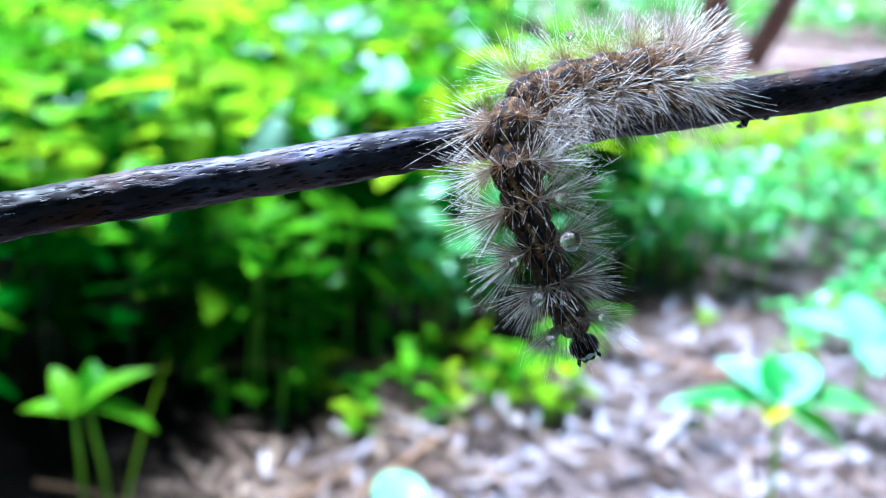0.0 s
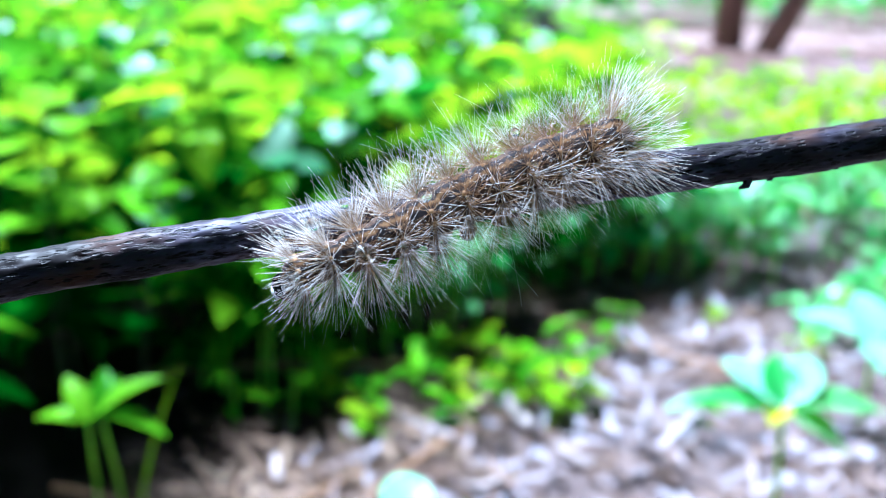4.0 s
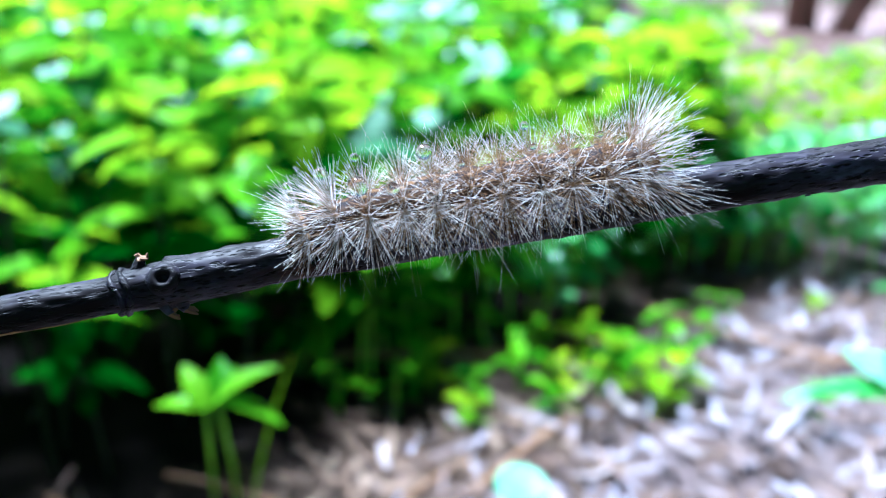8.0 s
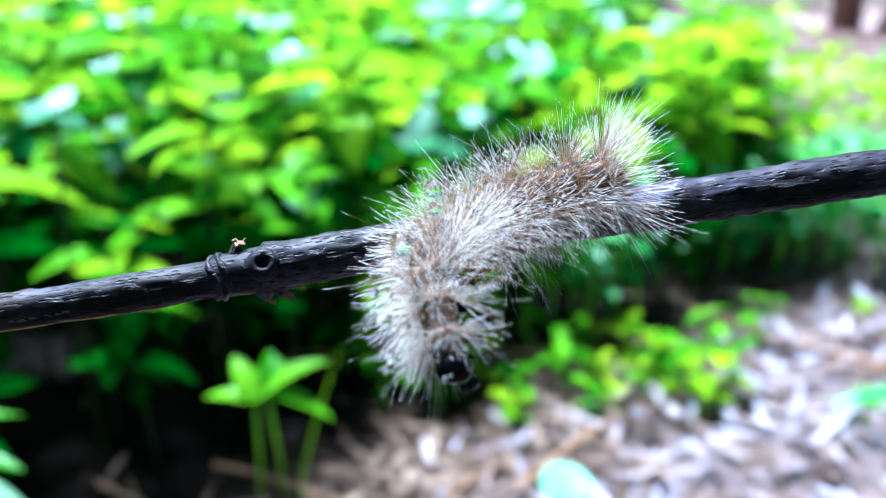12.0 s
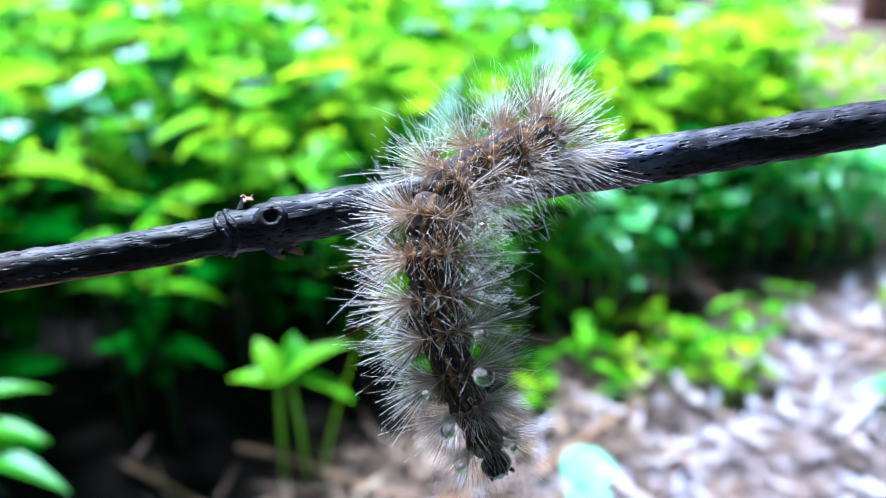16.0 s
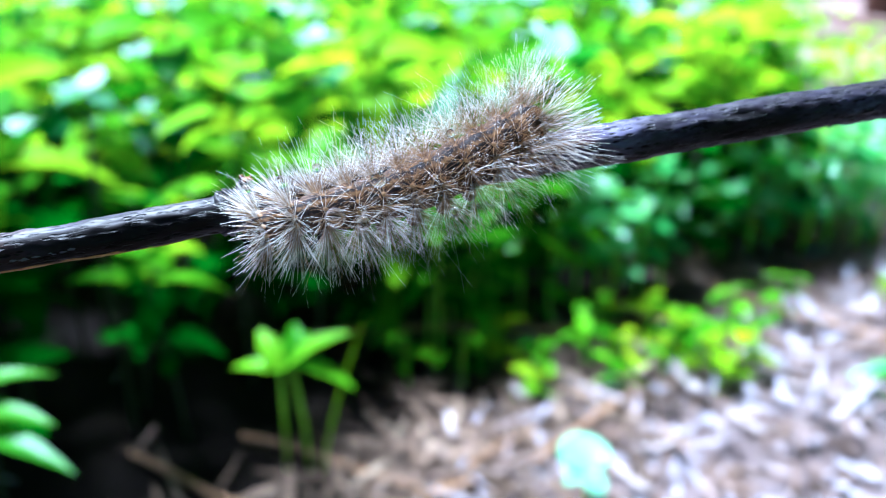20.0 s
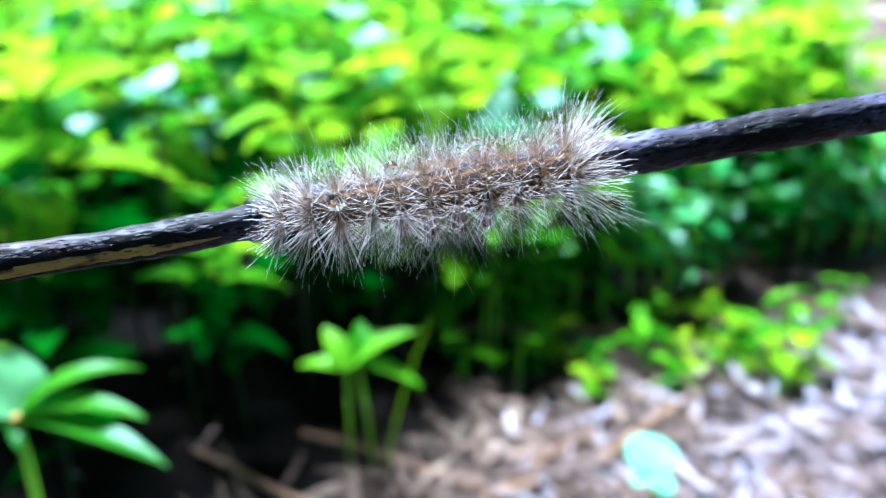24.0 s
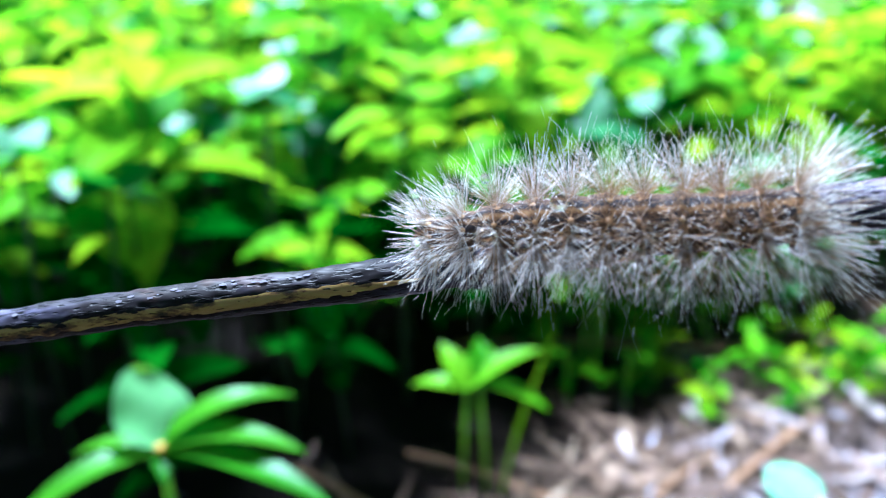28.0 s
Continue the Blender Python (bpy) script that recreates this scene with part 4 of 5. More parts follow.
def build_glints():
    """Herbs added for glints, each with waxy top leaves tilted to mirror the sun."""
    rng = random.Random(14)
    s = Vector((math.sin(sr) * math.cos(su), math.cos(sr) * math.cos(su), math.sin(su)))
    small = random.Random(52)
    spots = list(GLINTS)
    while len(spots) < len(GLINTS) + 30:
        x, y = small.uniform(-0.85, 0.1), small.uniform(0.85, 2.0)
        if y > bed_edge(x) + 0.08 and abs(x) < 0.3 + 0.48 * y:
            spots.append((x, y, small.uniform(0.25, 0.33), small.uniform(0.022, 0.034)))
    for x, y, z, size in spots:
        thing = tagged(new("waxy_herb"), "herb with waxy leaves shining in the light", "plant", "waxy herbs in the bed")
        top = Vector((x, y, z))
        v, f = tube([(x + 0.01, y + 0.02, -0.01), (x, y + 0.005, z * 0.6), top], [0.0026, 0.002, 0.0014], 6)
        part("stem", from_lists("stem", v, f), STEM_SHADED, thing)
        out = Vector((0, 0, 0.45)) - top
        n = (s + out.normalized()).normalized()
        for k in range(4):
            a = k * 90 + rng.uniform(-20, 20)
            along = (Matrix.Rotation(radians(a), 3, "Z") @ Vector((0, 1, 0)))
            nn = (n + Vector((rng.gauss(0, 0.12), rng.gauss(0, 0.12), 0)) if k < 2 else Vector((rng.gauss(0, 0.4), rng.gauss(0, 0.4), 1))).normalized()
            along = (along - nn * along.dot(nn)).normalized()
            m = Matrix.Translation(top) @ Matrix((along.cross(nn), along, nn)).transposed().to_4x4()
            part("leaf", leaf_mesh("leaf", LEAF_WAXY, length=size, width=size * 0.66, droop=0.06, fold=0.04, rng=rng), LEAF_WAXY, thing, m=m)


build_glints()


def build_fallen():
    """Single fallen things on the litter."""
    rng = random.Random(31)
    for x, y, ln, turn, r in ((-0.25, 0.687, 0.18, 73, 0.004), (-0.118, 0.728, 0.155, -28, 0.003), (-0.345, 0.636, 0.15, 69, 0.004), (-0.04, 0.80, 0.2, 150, 0.004), (-0.2, 0.98, 0.3, 100, 0.006), (0.2, 1.1, 0.25, 60, 0.005)):
        pts = [Vector((0, (u - 0.5) * ln, 0.004 * math.sin(5 * u + x * 9))) for u in np.linspace(0, 1, 8)]
        v, f = tube(pts, [r * (1 - 0.4 * i / 7) * rng.uniform(0.85, 1.1) for i in range(8)], 8)
        data = from_lists("fallen_stick", v, f)
        data.materials.append(STUB)
        ob = tagged(new("fallen_stick", data), "brown fallen stick on the leaf litter", "stick", "fallen sticks")
        ob.matrix_basis = pose(x, y, ground_height(x, y) + r + 0.006, rng.uniform(-3, 3), 0, turn)
    spots = [(0.052, 0.895, 0.062, 0.018, 18), (-0.02, 0.845, 0.035, 0.008, 70), (0.1, 0.82, 0.045, 0.009, 40), (-0.16, 0.76, 0.05, 0.009, 15), (0.02, 0.76, 0.035, 0.008, 120), (0.16, 0.9, 0.04, 0.009, 75), (-0.1, 0.83, 0.035, 0.007, 60), (0.0, 0.7, 0.04, 0.008, 50)]
    for x, y, ln, wd, turn in spots:
        bm = bmesh.new()
        bmesh.ops.create_cube(bm, size=1.0)
        bmesh.ops.subdivide_edges(bm, edges=bm.edges[:], cuts=2, use_grid_fill=True)
        for v in bm.verts:
            u = v.co.y
            w = 1 - 0.35 * abs(u) + 0.25 * noise.noise((u * 4 + x * 50, v.co.x * 3, y * 40))
            v.co = Vector((v.co.x * wd * 0.7 * w, u * ln, v.co.z * 0.004 + 0.004 * (u * 2) ** 2 + 0.002 * noise.noise((v.co.x * 5, u * 5, x * 90))))
        for f in bm.faces:
            f.smooth = True
        data = bpy.data.meshes.new("wood_chip")
        bm.to_mesh(data)
        bm.free()
        data.materials.append(CHIP)
        ob = tagged(new("wood_chip", data), "pale pinkish wood chip on the litter", "wood chip", "wood chips")
        ob.matrix_basis = pose(x, y, ground_height(x, y) + 0.014, rng.uniform(-6, 6), rng.uniform(-8, 8), turn)


def chip_material():
    m, nt, b = material("wood_chip", (0.55, 0.48, 0.46), 0.75)
    r = ramp(nt, noise_tex(nt, 160.0, 5.0, stretch=(1, 0.2, 1)), [(0.3, (0.16, 0.12, 0.11)), (0.7, (0.34, 0.29, 0.29))])
    nt.links.new(r.outputs[0], b.inputs["Base Color"])
    return m


CHIP = chip_material()
build_fallen()


# ---- trees in the distance ----
def build_tree(x, y, height, radius, lean, seed):
    rng = random.Random(seed)
    thing = tagged(new("tree"), "brown-trunked tree beyond the path", "tree", "trees beyond the path")
    pts = [Vector((x + lean * u * height, y + 0.1 * lean * u * height, height * u - 0.05)) for u in np.linspace(0, 1, 9)]
    v, f = tube(pts, [radius * (1.25 if i == 0 else 1 - 0.085 * i) for i in range(9)], 14)
    part("trunk", from_lists("trunk", v, f), TRUNK, thing)
    tips = []
    for i in range(9):
        u = rng.uniform(0.5, 0.98)
        p = pts[0].lerp(pts[-1], u)
        a = rng.uniform(0, 6.28)
        q = p + Vector((math.cos(a), math.sin(a), rng.uniform(0.3, 0.8))) * height * rng.uniform(0.12, 0.22)
        w, g = tube([p, p.lerp(q, 0.5) + Vector((0, 0, 0.1)), q], [radius * 0.35, radius * 0.2, radius * 0.07], 7)
        part("limb", from_lists("limb", w, g), TRUNK, thing)
        tips.append(q)
    verts, faces = [], []
    for _ in range(1300):
        c = rng.choice(tips)
        n = len(verts)
        s = rng.uniform(0.08, 0.16)
        w, g = leaf_lists(s, s * 0.5, along=3, across=2, rng=rng)
        m = Matrix.Translation(c + Vector((rng.gauss(0, 0.5), rng.gauss(0, 0.5), rng.gauss(0, 0.35)))) @ pose(0, 0, 0, rng.uniform(-50, 50), rng.uniform(-50, 50), rng.uniform(0, 360))
        verts.extend(tuple(m @ Vector(p)) for p in w)
        faces.extend(tuple(k + n for k in q) for q in g)
    part("crown", from_lists("crown", verts, faces), LEAF_SHADED, thing)


for row in ((1.12, 5.1, 8.5, 0.062, 0.0, 1), (1.24, 4.9, 7.5, 0.05, 0.45, 2), (3.4, 8.2, 9.5, 0.13, -0.04, 4), (3.6, 9.0, 10.0, 0.13, 0.02, 6)):
    build_tree(*row)


def build_far_woods():
    rng = random.Random(66)
    verts, faces = [], []
    for _ in range(16000):
        # full circle: the unseen part behind the camera is added to shape bounced light
        a = radians(rng.uniform(-180, 180))
        d = rng.uniform(9, 14)
        z = 3.2 * rng.random() ** 1.3
        n = len(verts)
        s = rng.uniform(0.12, 0.3)
        v, f = leaf_lists(s, s * 0.55, along=3, across=2, rng=rng)
        m = pose(d * math.sin(a), d * math.cos(a), z, rng.uniform(-40, 50), rng.uniform(-40, 40), rng.uniform(0, 360))
        verts.extend(tuple(m @ Vector(p)) for p in v)
        faces.extend(tuple(k + n for k in q) for q in f)
    data = from_lists("far_thicket", verts, faces)
    data.materials.append(LEAF_BLUE)
    tagged(new("far_thicket", data), "bluish green thicket closing off the distance", "thicket", kind="stuff")


build_far_woods()


# ---- what moves ----
def curve_points(points, n=48):
    """A smooth curve through the points, sampled evenly along its length."""
    p = [Vector(a) for a in points]
    p = [p[0] * 2 - p[1], *p, p[-1] * 2 - p[-2]]
    line = []
    for i in range(1, len(p) - 2):
        a, b, c, d = p[i - 1 : i + 3]
        for k in range(16):
            u = k / 16
            line.append(0.5 * (2 * b + (c - a) * u + (2 * a - 5 * b + 4 * c - d) * u * u + (3 * b - a - 3 * c + d) * u ** 3))
    line.append(p[-2])
    reach = [0.0]
    for a, b in zip(line, line[1:]):
        reach.append(reach[-1] + (b - a).length)
    even = []
    for k in range(n + 1):
        s = reach[-1] * k / n
        j = min(max(1, int(np.searchsorted(reach, s))), len(line) - 1)
        u = (s - reach[j - 1]) / max(1e-9, reach[j] - reach[j - 1])
        even.append(line[j - 1].lerp(line[j], u))
    return even


def body_pose(line, u, back, front):
    """The pose of a body piece at the share u of the body, tail 0 to head 1; its back leans by an angle from the viewer's side to the outside of the bend."""
    n = len(line) - 1
    i = min(max(u * n, 0.0), n - 1e-6)
    k = int(i)
    at = line[k].lerp(line[k + 1], i - k)
    ahead = (line[min(k + 4, n)] - line[max(k - 3, 0)]).normalized()
    outer = Vector((ahead.z, 0, -ahead.x))
    outer = outer.normalized() if outer.length > 0.05 else Vector((0, 0, 1))
    a = radians(back + (front - back) * u)
    up = Vector((0, -1, 0)) * math.cos(a) + outer * math.sin(a)
    up = (up - ahead * up.dot(ahead)).normalized()
    m = Matrix((ahead.cross(up), ahead, up)).transposed().to_4x4()
    return Matrix.Translation(at * MM) @ m


def motions():
    twig_rows = [
        (0, -0.04824, 0.07385, 0.41674, -19.13, -10.70, 15.30),
        (0.5, -0.04998, 0.07610, 0.41073, -18.83, -10.91, 15.40),
        (1, -0.04374, 0.07091, 0.41895, -18.97, -10.34, 16.06),
        (1.5, -0.04256, 0.06536, 0.42795, -19.10, -9.22, 15.78),
        (2, -0.04304, 0.06722, 0.42692, -19.24, -9.57, 15.76),
        (2.5, -0.04304, 0.06567, 0.42804, -19.08, -9.74, 14.43),
        (4.5, -0.03794, 0.07193, 0.42824, -18.90, -10.29, 12.02),
        (5, -0.04352, 0.07393, 0.43193, -18.72, -10.57, 10.62),
        (5.5, -0.04982, 0.07411, 0.42909, -18.63, -10.63, 10.03),
        (6, -0.05531, 0.07448, 0.42906, -18.41, -10.55, 8.85),
        (6.5, -0.06383, 0.07860, 0.42601, -18.26, -11.09, 7.82),
        (7, -0.06440, 0.07705, 0.42497, -18.31, -11.22, 8.03),
        (7.5, -0.06381, 0.07973, 0.42610, -18.13, -11.22, 7.19),
        (8, -0.06643, 0.07614, 0.42468, -18.20, -11.13, 8.05),
        (8.5, -0.07196, 0.07605, 0.42434, -18.49, -10.82, 9.97),
        (9, -0.07298, 0.07714, 0.42417, -18.56, -10.14, 10.90),
        (9.5, -0.07878, 0.07666, 0.42449, -18.45, -10.23, 10.33),
        (10, -0.07912, 0.07148, 0.42500, -18.57, -9.79, 11.32),
        (10.5, -0.07803, 0.07154, 0.42571, -18.53, -9.59, 11.49),
        (11, -0.07425, 0.07270, 0.42363, -18.47, -10.21, 11.07),
        (11.5, -0.07228, 0.07203, 0.42456, -18.44, -10.60, 10.55),
        (12, -0.07216, 0.07160, 0.42700, -18.43, -10.50, 9.92),
        (12.5, -0.07176, 0.06930, 0.42465, -18.32, -10.69, 10.14),
        (13, -0.07354, 0.06557, 0.42326, -18.41, -10.64, 10.81),
        (13.5, -0.07334, 0.06593, 0.42399, -18.66, -10.56, 11.19),
        (15.5, -0.07078, 0.06652, 0.42300, -18.74, -10.11, 12.21),
        (16, -0.06996, 0.06751, 0.42190, -18.81, -10.52, 12.30),
        (16.5, -0.07148, 0.06510, 0.41998, -18.88, -10.54, 12.42),
        (17, -0.07022, 0.06370, 0.42132, -18.82, -10.44, 12.34),
        (17.5, -0.07005, 0.06431, 0.42113, -19.73, -8.88, 17.15),
        (18, -0.06850, 0.06524, 0.41824, -20.67, -7.72, 23.04),
        (18.5, -0.06513, 0.06082, 0.42376, -20.56, -7.27, 22.96),
        (19, -0.05974, 0.05981, 0.42254, -20.45, -7.87, 21.98),
        (19.5, -0.06131, 0.05716, 0.42245, -20.68, -7.55, 22.72),
        (20, -0.06203, 0.05729, 0.42297, -20.79, -7.37, 23.45),
        (20.5, -0.06019, 0.05857, 0.42239, -20.67, -7.49, 22.83),
        (21, -0.06226, 0.06097, 0.42154, -20.76, -7.76, 23.11),
        (21.5, -0.06771, 0.06062, 0.42188, -20.31, -7.38, 21.73),
        (23.5, -0.08639, 0.05362, 0.41936, -19.87, -7.93, 20.75),
        (24, -0.09529, 0.05363, 0.41697, -19.75, -8.73, 19.46),
        (24.5, -0.09810, 0.05329, 0.41910, -19.74, -8.44, 19.35),
        (25, -0.09930, 0.05229, 0.41819, -19.58, -8.68, 18.67),
        (25.5, -0.10734, 0.05298, 0.41544, -19.50, -8.22, 18.44),
        (26, -0.11950, 0.05361, 0.41652, -19.44, -8.70, 17.82),
        (26.5, -0.12321, 0.05113, 0.41800, -19.28, -8.59, 17.33),
        (27, -0.13648, 0.05540, 0.41520, -18.76, -9.44, 14.30),
        (27.5, -0.15102, 0.06120, 0.41391, -17.19, -11.81, 6.05),
        (28, -0.16134, 0.07377, 0.41011, -16.23, -13.54, 1.79),
    ]
    body_rows = [
        (0, 55, 10, (65.9, -3.0, 3.1), (57.8, -4.0, 3.0), (50.1, -5.0, 1.7), (48.2, -6.0, -3.9), (49.3, -6.0, -11.7), (51.1, -6.0, -18.8)),
        (0.3, 55, 10, (65.5, -3.1, 2.6), (57.7, -4.0, 2.5), (49.6, -5.0, 1.2), (47.8, -6.0, -3.9), (48.0, -7.0, -10.6), (48.8, -8.0, -17.0)),
        (0.6, 55, 10, (65.7, -3.0, 3.1), (57.9, -4.0, 3.1), (49.7, -5.0, 1.6), (48.1, -6.0, -4.4), (48.9, -6.0, -12.6), (49.3, -6.0, -19.7)),
        (1, 55, 15, (66.7, -3.0, 3.4), (58.1, -4.0, 2.8), (49.5, -5.0, 0.6), (51.6, -6.0, -5.1), (56.1, -6.0, -11.9), (60.0, -5.0, -18.6)),
        (1.2, 55, 25, (65.0, -3.1, 2.7), (57.2, -4.0, 1.7), (48.2, -6.0, -0.3), (48.8, -8.0, -5.2), (52.2, -9.0, -10.9), (56.1, -9.0, -15.8)),
        (1.5, 55, 45, (64.9, -3.0, 3.2), (57.5, -4.0, 2.3), (49.6, -6.0, 0.6), (47.1, -10.0, -2.6), (47.2, -16.0, -6.2), (47.6, -20.0, -9.1)),
        (1.8, 45, 20, (64.2, -3.0, 2.8), (56.3, -4.0, 1.6), (48.7, -5.0, -0.2), (43.2, -7.0, -4.1), (38.4, -9.0, -8.7), (34.4, -9.0, -12.9)),
        (2, 45, 10, (62.7, -3.0, 3.5), (55.4, -4.0, 2.9), (48.1, -5.0, 0.9), (43.3, -6.0, -2.9), (39.1, -6.0, -9.6), (34.7, -5.0, -16.6)),
        (2.2, 45, 10, (62.5, -3.0, 3.5), (55.0, -4.0, 2.5), (48.0, -5.0, 0.8), (43.4, -6.0, -3.7), (40.1, -6.0, -10.5), (37.9, -5.0, -17.7)),
        (2.5, 45, 10, (61.9, -3.0, 3.4), (55.3, -4.0, 2.3), (49.2, -5.0, 0.2), (46.1, -6.0, -4.0), (44.4, -6.0, -9.8), (43.5, -5.0, -15.6)),
        (3.5, 40, 20, (61.6, -3.0, 3.3), (54.5, -4.0, 2.0), (47.6, -5.0, 0.2), (41.7, -6.0, -2.7), (37.4, -6.0, -6.1), (34.1, -5.0, -9.3)),
        (4.5, 35, 30, (59.1, -3.0, 3.5), (52.4, -3.5, 2.3), (45.7, -4.0, 0.7), (39.3, -4.1, -0.1), (32.6, -4.1, -0.2), (26.6, -4.1, 0.2)),
        (4.8, 30, 30, (59.6, -3.0, 3.9), (52.8, -3.5, 2.5), (46.1, -4.0, 1.4), (39.3, -4.0, 1.1), (32.6, -4.0, 0.8), (26.3, -4.1, 0.6)),
        (5, 28, 30, (60.0, -3.0, 3.0), (53.7, -3.6, 1.9), (46.9, -4.0, 1.4), (40.6, -4.0, 1.2), (33.9, -4.0, 0.9), (26.8, -4.0, 0.8)),
        (5.5, 30, 30, (58.5, -3.3, 2.5), (52.2, -3.8, 1.5), (45.2, -4.0, 0.9), (38.4, -4.0, 1.0), (31.7, -4.0, 1.1), (25.3, -4.0, 1.1)),
        (6, 35, 30, (56.5, -3.9, 1.2), (49.8, -4.0, 0.7), (43.0, -4.0, 0.7), (36.2, -4.0, 1.0), (30.0, -4.0, 1.5), (24.1, -4.0, 1.6)),
        (6.5, 42, 35, (54.7, -3.8, 1.5), (48.2, -3.8, 1.4), (41.5, -4.0, 1.5), (34.8, -4.0, 1.9), (28.6, -4.0, 2.1), (22.4, -4.0, 2.1)),
        (7, 50, 45, (50.0, -3.2, 2.6), (43.7, -3.4, 2.2), (37.0, -3.3, 2.4), (30.4, -3.5, 2.8), (24.6, -3.5, 3.0), (18.9, -4.0, 2.5)),
        (7.5, 58, 52, (47.9, -2.9, 2.9), (41.5, -3.1, 2.7), (35.1, -3.1, 2.7), (28.6, -3.0, 3.1), (22.1, -3.0, 2.9), (15.4, -3.5, 2.1)),
        (8, 62, 58, (41.6, -2.6, 3.2), (35.7, -2.7, 3.1), (29.6, -3.0, 3.0), (23.5, -3.0, 3.1), (17.3, -3.0, 3.0), (11.1, -3.6, 2.0)),
        (8.5, 62, 50, (38.4, -2.0, 3.8), (32.1, -2.5, 3.7), (25.7, -3.0, 3.3), (19.4, -3.5, 2.4), (13.5, -4.0, 1.1), (8.7, -5.0, -0.5)),
        (9, 58, 35, (36.9, -2.3, 3.4), (30.0, -2.5, 3.6), (23.2, -3.0, 3.7), (16.8, -4.0, 3.1), (12.0, -6.0, 0.8), (9.1, -7.0, -3.3)),
        (9.5, 52, 25, (34.5, -2.2, 3.4), (28.0, -2.5, 3.3), (21.2, -3.0, 3.2), (15.1, -5.0, 2.2), (11.3, -6.0, -1.3), (9.8, -7.0, -6.2)),
        (10, 45, 15, (31.0, -2.0, 3.8), (24.0, -3.0, 3.5), (17.4, -4.0, 2.6), (11.8, -5.0, -0.2), (8.6, -6.0, -4.4), (6.5, -6.0, -9.2)),
        (10.5, 45, 15, (31.6, -2.2, 3.5), (24.4, -3.0, 3.0), (17.5, -4.0, 2.0), (12.1, -5.0, -1.4), (8.5, -6.0, -5.9), (6.5, -6.0, -10.7)),
        (11, 45, 50, (31.3, -2.3, 3.4), (24.5, -3.3, 2.4), (18.3, -5.0, 1.0), (13.0, -9.0, -0.8), (9.7, -14.0, -3.8), (8.4, -17.0, -7.2)),
        (11.5, 40, 10, (30.9, -3.4, 2.3), (24.2, -3.5, 2.2), (17.6, -5.0, 1.1), (12.7, -6.0, -2.0), (9.7, -6.0, -8.3), (7.5, -6.0, -14.7)),
        (12, 45, 50, (30.7, -2.8, 3.0), (24.4, -3.4, 2.3), (19.0, -6.0, 1.0), (15.4, -11.0, -1.3), (15.1, -16.0, -5.2), (15.5, -18.0, -8.6)),
        (12.4, 40, 10, (31.3, -2.3, 3.4), (25.0, -3.0, 3.2), (19.0, -5.0, 2.3), (14.3, -6.0, -1.1), (10.8, -6.0, -7.9), (7.8, -6.0, -15.6)),
        (12.6, 40, 8, (30.9, -2.6, 3.2), (24.7, -3.0, 3.2), (18.6, -5.0, 2.1), (14.2, -6.0, -1.2), (11.4, -6.0, -9.4), (9.0, -5.0, -18.4)),
        (12.8, 40, 5, (30.3, -2.5, 3.2), (24.1, -3.0, 3.1), (18.0, -5.0, 2.1), (14.6, -6.0, -1.9), (13.5, -6.0, -10.5), (14.2, -5.0, -19.4)),
        (13, 40, 3, (29.3, -2.3, 3.4), (23.2, -3.0, 3.0), (17.6, -5.0, 1.9), (14.1, -6.0, -2.6), (13.0, -6.0, -11.1), (13.1, -5.0, -19.5)),
        (13.2, 40, 3, (28.9, -2.6, 3.2), (22.9, -3.0, 2.8), (17.3, -5.0, 1.3), (14.6, -6.0, -3.6), (14.4, -6.0, -10.9), (15.3, -5.0, -18.4)),
        (13.5, 40, 5, (28.7, -2.9, 2.9), (22.7, -3.3, 2.4), (17.1, -5.0, 0.9), (15.9, -6.0, -4.0), (17.3, -6.0, -12.0), (19.2, -5.0, -19.5)),
        (14.5, 35, 3, (26.7, -2.3, 3.4), (20.8, -3.3, 2.5), (15.3, -5.0, 0.7), (13.1, -6.0, -4.3), (12.4, -6.0, -12.0), (11.2, -5.0, -19.8)),
        (15.5, 30, 2, (25.3, -2.0, 3.9), (20.0, -3.1, 2.7), (14.9, -5.0, 0.7), (12.2, -6.0, -3.9), (10.5, -6.0, -12.0), (9.0, -5.0, -20.0)),
        (16, 30, 2, (25.3, -2.0, 3.7), (20.4, -3.4, 2.3), (15.5, -5.0, -0.0), (13.4, -6.0, -4.8), (13.6, -6.0, -13.6), (15.8, -5.0, -22.4)),
        (16.3, 30, 2, (25.6, -2.3, 3.4), (20.6, -3.6, 1.9), (15.6, -5.0, -0.2), (13.2, -6.0, -5.1), (12.2, -6.0, -13.8), (11.6, -5.0, -21.9)),
        (16.7, 30, 5, (24.7, -2.3, 3.4), (19.7, -3.6, 2.0), (14.6, -5.0, -0.2), (12.1, -6.0, -5.2), (10.0, -6.0, -13.6), (8.1, -6.0, -21.4)),
        (17, 30, 8, (24.7, -3.1, 2.7), (19.3, -4.0, 1.0), (14.9, -5.0, -1.5), (12.3, -7.0, -6.0), (10.1, -8.0, -12.8), (7.7, -8.0, -19.5)),
        (17.1, 30, 10, (25.1, -2.8, 3.0), (19.5, -3.9, 1.2), (14.9, -5.0, -1.5), (11.4, -7.0, -6.0), (8.0, -8.0, -11.8), (5.0, -8.0, -16.6)),
        (17.5, 30, 10, (26.3, -2.7, 3.1), (20.7, -3.8, 1.4), (15.8, -5.0, -1.1), (12.7, -7.0, -5.9), (11.4, -8.0, -13.1), (10.6, -8.0, -20.4)),
        (17.8, 30, 25, (26.2, -2.8, 3.0), (20.1, -3.9, 1.4), (14.8, -6.0, -1.0), (14.0, -8.0, -6.2), (16.1, -10.0, -12.7), (18.9, -10.0, -19.0)),
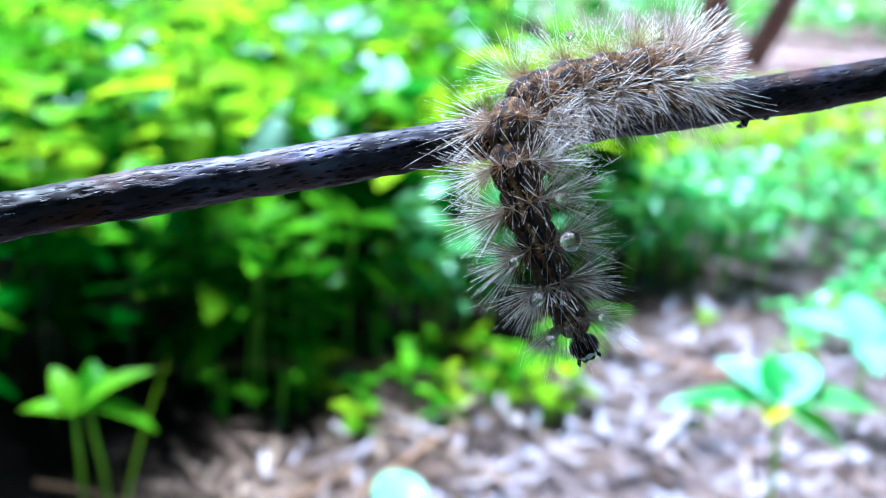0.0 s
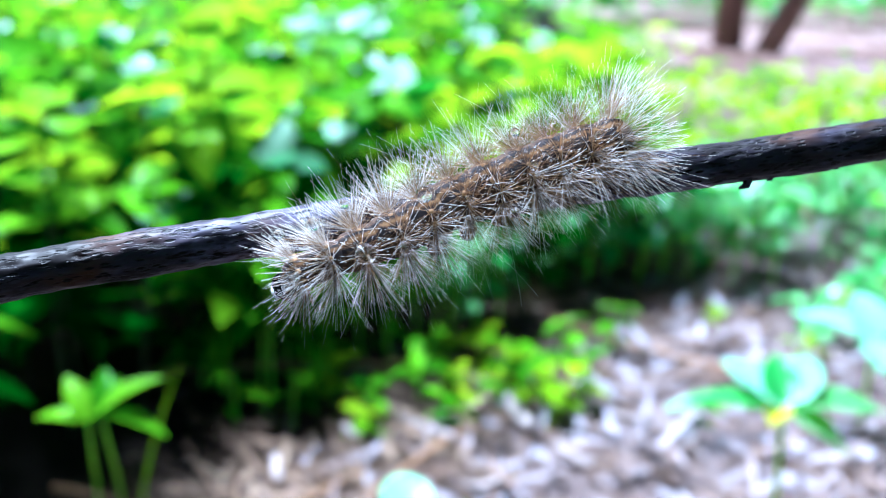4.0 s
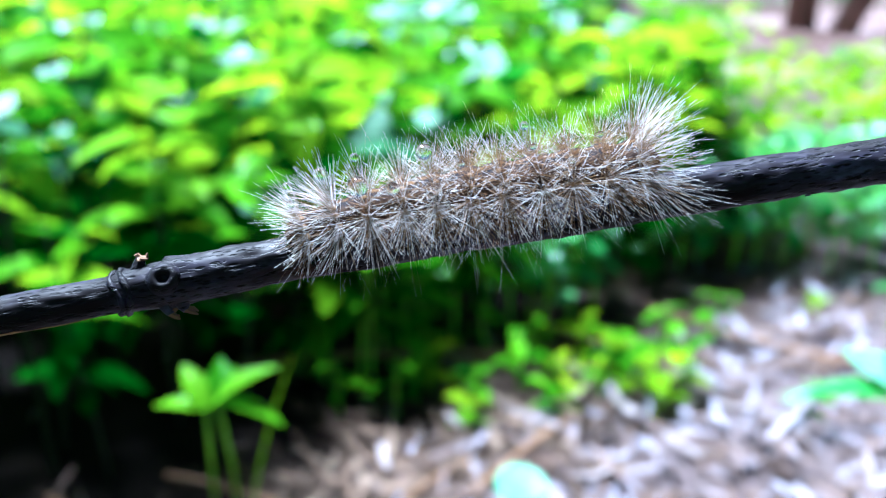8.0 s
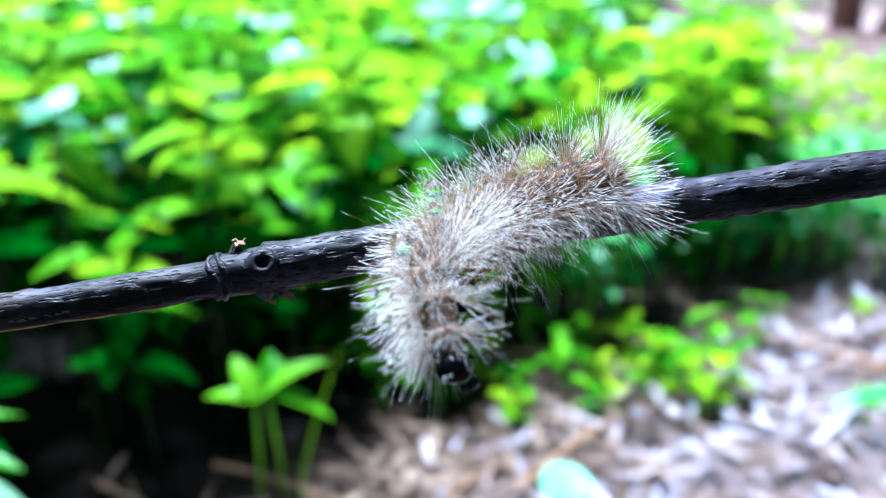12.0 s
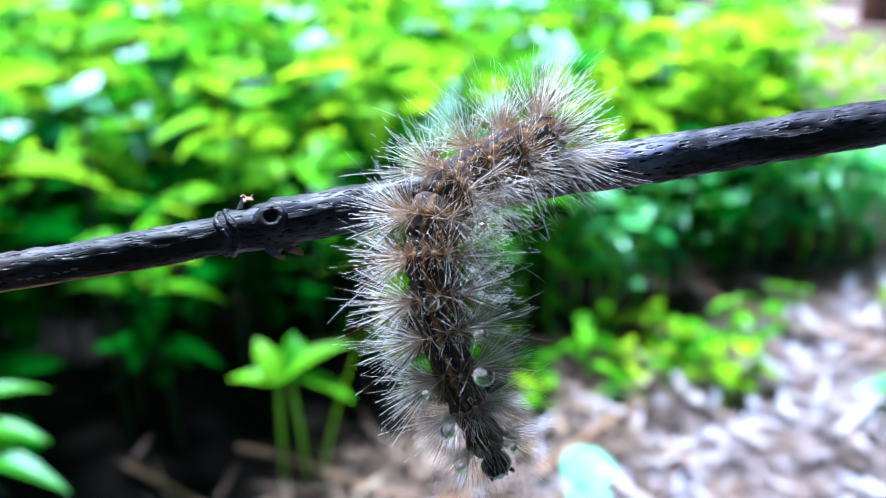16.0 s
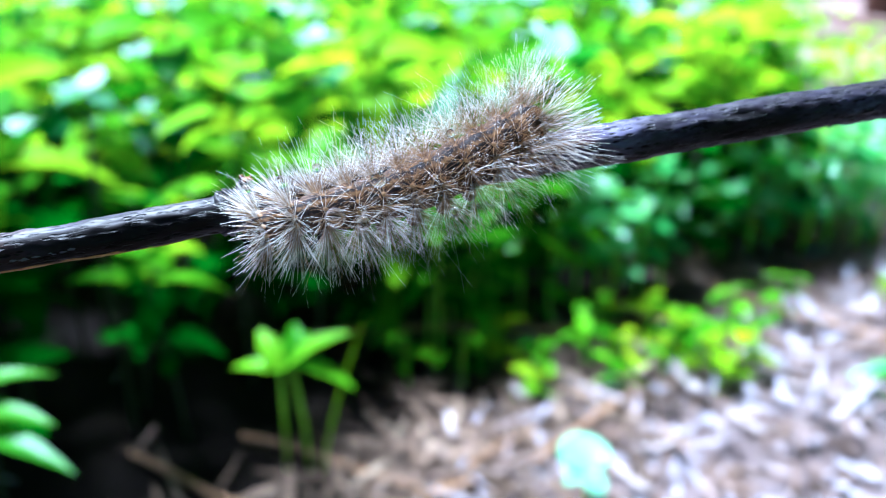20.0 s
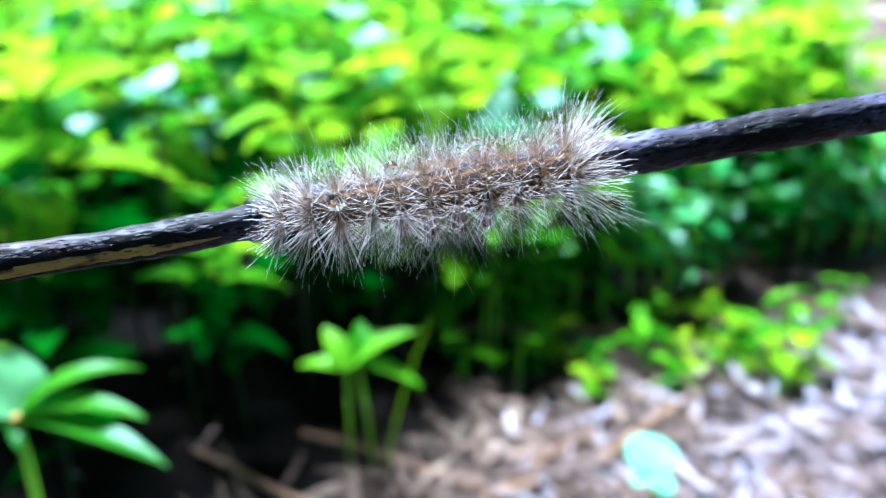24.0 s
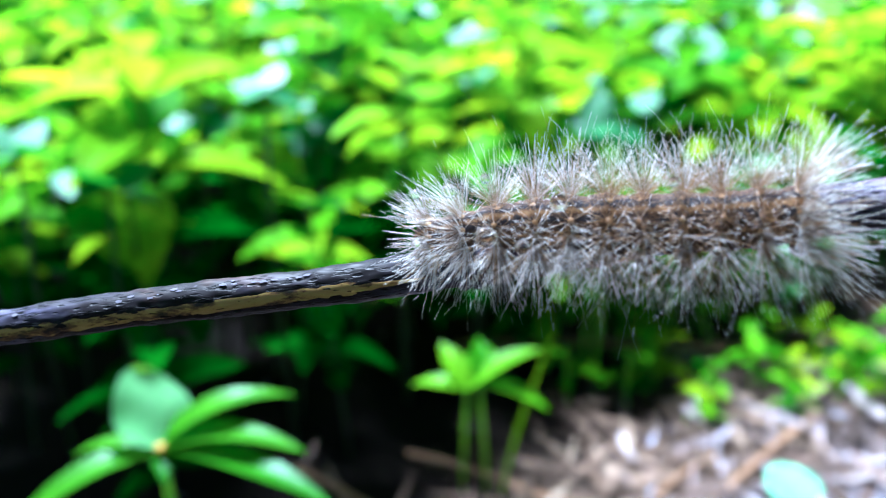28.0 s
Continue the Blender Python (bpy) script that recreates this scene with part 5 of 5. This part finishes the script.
        (18, 30, 30, (26.2, -3.0, 2.8), (20.5, -4.0, 1.1), (15.2, -6.0, -1.2), (13.2, -10.0, -6.9), (13.0, -13.0, -12.9), (13.0, -14.0, -18.4)),
        (18.3, 25, 15, (27.0, -2.9, 2.9), (20.8, -4.0, 0.9), (15.0, -5.0, -2.0), (9.5, -6.0, -6.3), (4.5, -7.0, -11.2), (0.1, -7.0, -16.0)),
        (18.6, 22, 15, (27.3, -2.2, 3.5), (20.9, -3.9, 1.4), (14.5, -5.0, -2.1), (8.5, -6.0, -6.1), (3.4, -7.0, -10.1), (-1.8, -7.0, -13.6)),
        (19, 22, 18, (25.4, -2.0, 3.9), (20.0, -3.8, 1.5), (14.8, -5.0, -1.3), (10.0, -6.0, -4.0), (5.9, -7.0, -6.8), (1.6, -9.0, -9.6)),
        (19.5, 22, 20, (26.0, -2.8, 2.9), (20.5, -4.0, 0.6), (14.6, -4.0, -1.4), (9.0, -5.0, -3.3), (3.4, -6.0, -4.2), (-1.4, -6.0, -4.7)),
        (20, 25, 25, (24.6, -2.5, 3.2), (18.9, -4.0, 1.0), (12.9, -4.0, -0.9), (7.3, -4.0, -1.6), (1.8, -5.0, -2.0), (-2.9, -5.0, -2.7)),
        (20.5, 30, 30, (23.6, -3.3, 2.4), (17.5, -4.1, 0.2), (11.0, -4.0, -1.4), (4.8, -4.0, -1.9), (-0.8, -5.0, -2.1), (-5.8, -5.0, -2.2)),
        (21, 40, 38, (23.4, -4.0, 1.0), (17.3, -4.1, -0.4), (11.5, -4.0, -1.2), (5.8, -4.0, -1.7), (0.2, -4.0, -2.2), (-5.1, -5.0, -2.7)),
        (21.5, 42, 40, (24.3, -4.1, 0.5), (18.2, -4.1, -0.6), (12.3, -4.0, -1.2), (6.7, -4.0, -1.6), (0.8, -4.0, -1.8), (-4.9, -5.0, -1.9)),
        (22.5, 42, 42, (24.3, -4.1, 0.6), (18.4, -4.1, -0.3), (12.7, -4.0, -0.9), (7.0, -4.0, -1.0), (1.3, -4.0, -1.1), (-4.1, -5.0, -1.1)),
        (23.5, 42, 42, (24.5, -4.1, 0.3), (18.8, -4.1, -0.1), (13.0, -4.1, -0.5), (7.3, -4.1, -0.6), (1.7, -4.1, -0.5), (-3.5, -4.1, -0.2)),
        (24, 42, 42, (25.8, -4.1, -0.7), (20.5, -4.0, -0.9), (14.3, -4.0, -0.9), (8.6, -4.0, -0.8), (3.0, -4.0, -0.7), (-3.0, -4.1, -0.4)),
        (24.5, 42, 42, (25.9, -4.1, -0.1), (20.3, -4.1, -0.5), (14.1, -4.0, -0.8), (8.4, -4.1, -0.6), (2.9, -4.1, -0.1), (-3.0, -4.1, 0.3)),
        (25, 42, 42, (21.9, -4.1, 0.5), (17.1, -4.1, -0.4), (12.1, -4.0, -1.3), (6.6, -4.0, -1.0), (1.1, -4.1, 0.2), (-4.1, -4.0, 1.1)),
        (25.5, 38, 38, (21.4, -4.1, -0.4), (16.7, -3.8, -1.6), (11.5, -4.0, -1.7), (5.9, -4.0, -0.7), (0.4, -4.1, 0.6), (-5.1, -4.0, 1.0)),
        (26, 35, 32, (21.8, -4.1, 0.0), (16.3, -4.0, -0.8), (10.9, -4.0, -0.8), (5.7, -4.1, 0.4), (0.4, -4.0, 1.4), (-5.2, -4.0, 1.9)),
        (26.5, 32, 30, (21.8, -4.1, -0.3), (15.8, -4.1, -0.4), (9.9, -4.1, -0.1), (4.6, -4.0, 1.1), (-1.2, -4.0, 2.3), (-6.3, -4.0, 2.6)),
        (27, 28, 28, (20.9, -4.0, -0.7), (15.2, -4.1, -0.4), (9.6, -4.1, 0.5), (4.1, -4.0, 1.7), (-1.5, -4.0, 2.6), (-6.9, -4.0, 2.8)),
        (27.5, 28, 28, (23.5, -4.1, -0.3), (18.1, -4.1, 0.1), (12.0, -4.0, 0.9), (6.1, -4.0, 1.9), (0.1, -4.0, 2.5), (-6.0, -4.0, 2.5)),
        (28, 28, 28, (22.4, -4.1, 0.1), (17.0, -4.1, 0.4), (11.2, -4.0, 1.0), (5.0, -4.0, 1.9), (-1.0, -4.0, 2.4), (-7.2, -4.0, 2.1)),
    ]
    walk(caterpillar, [(t, pose(*p)) for t, *p in twig_rows])
    # the twig is turned about its length on the way
    rolls = ((0.0, 60.0), (20.5, 60.0), (24.0, 6.0), (26.0, -6.0), (28.0, -12.0))
    walk(twig, [(t, pose(*p) @ pose(0, 0, 0, float(np.interp(t, [r[0] for r in rolls], [r[1] for r in rolls])))) for t, *p in twig_rows])
    lines = [(t, back, front, curve_points(points)) for t, back, front, *points in body_rows]
    for k, piece in enumerate(segments):
        u = 0.035 + 0.9 * k / (SEGMENTS - 1)
        walk(piece, [(t, body_pose(line, u, back, front)) for t, back, front, line in lines])
    rows = []
    for t, back, front, line in lines:
        # crawling along the twig the head is tucked under, hanging it is stretched out
        tuck = min(1.0, max(0.0, (abs((line[-1] - line[-9]).normalized().x) - 0.75) * 5))
        if 8.4 < t < 9.9 or 18.2 < t < 20.6:
            tuck = max(tuck, 0.8)
        rows.append((t, body_pose(line, 0.985 - 0.02 * tuck, back, front) @ pose(0, 0.6 * MM * (1 - tuck), -1.3 * MM * tuck, 10 - 77 * tuck)))
    walk(head, rows)


motions()
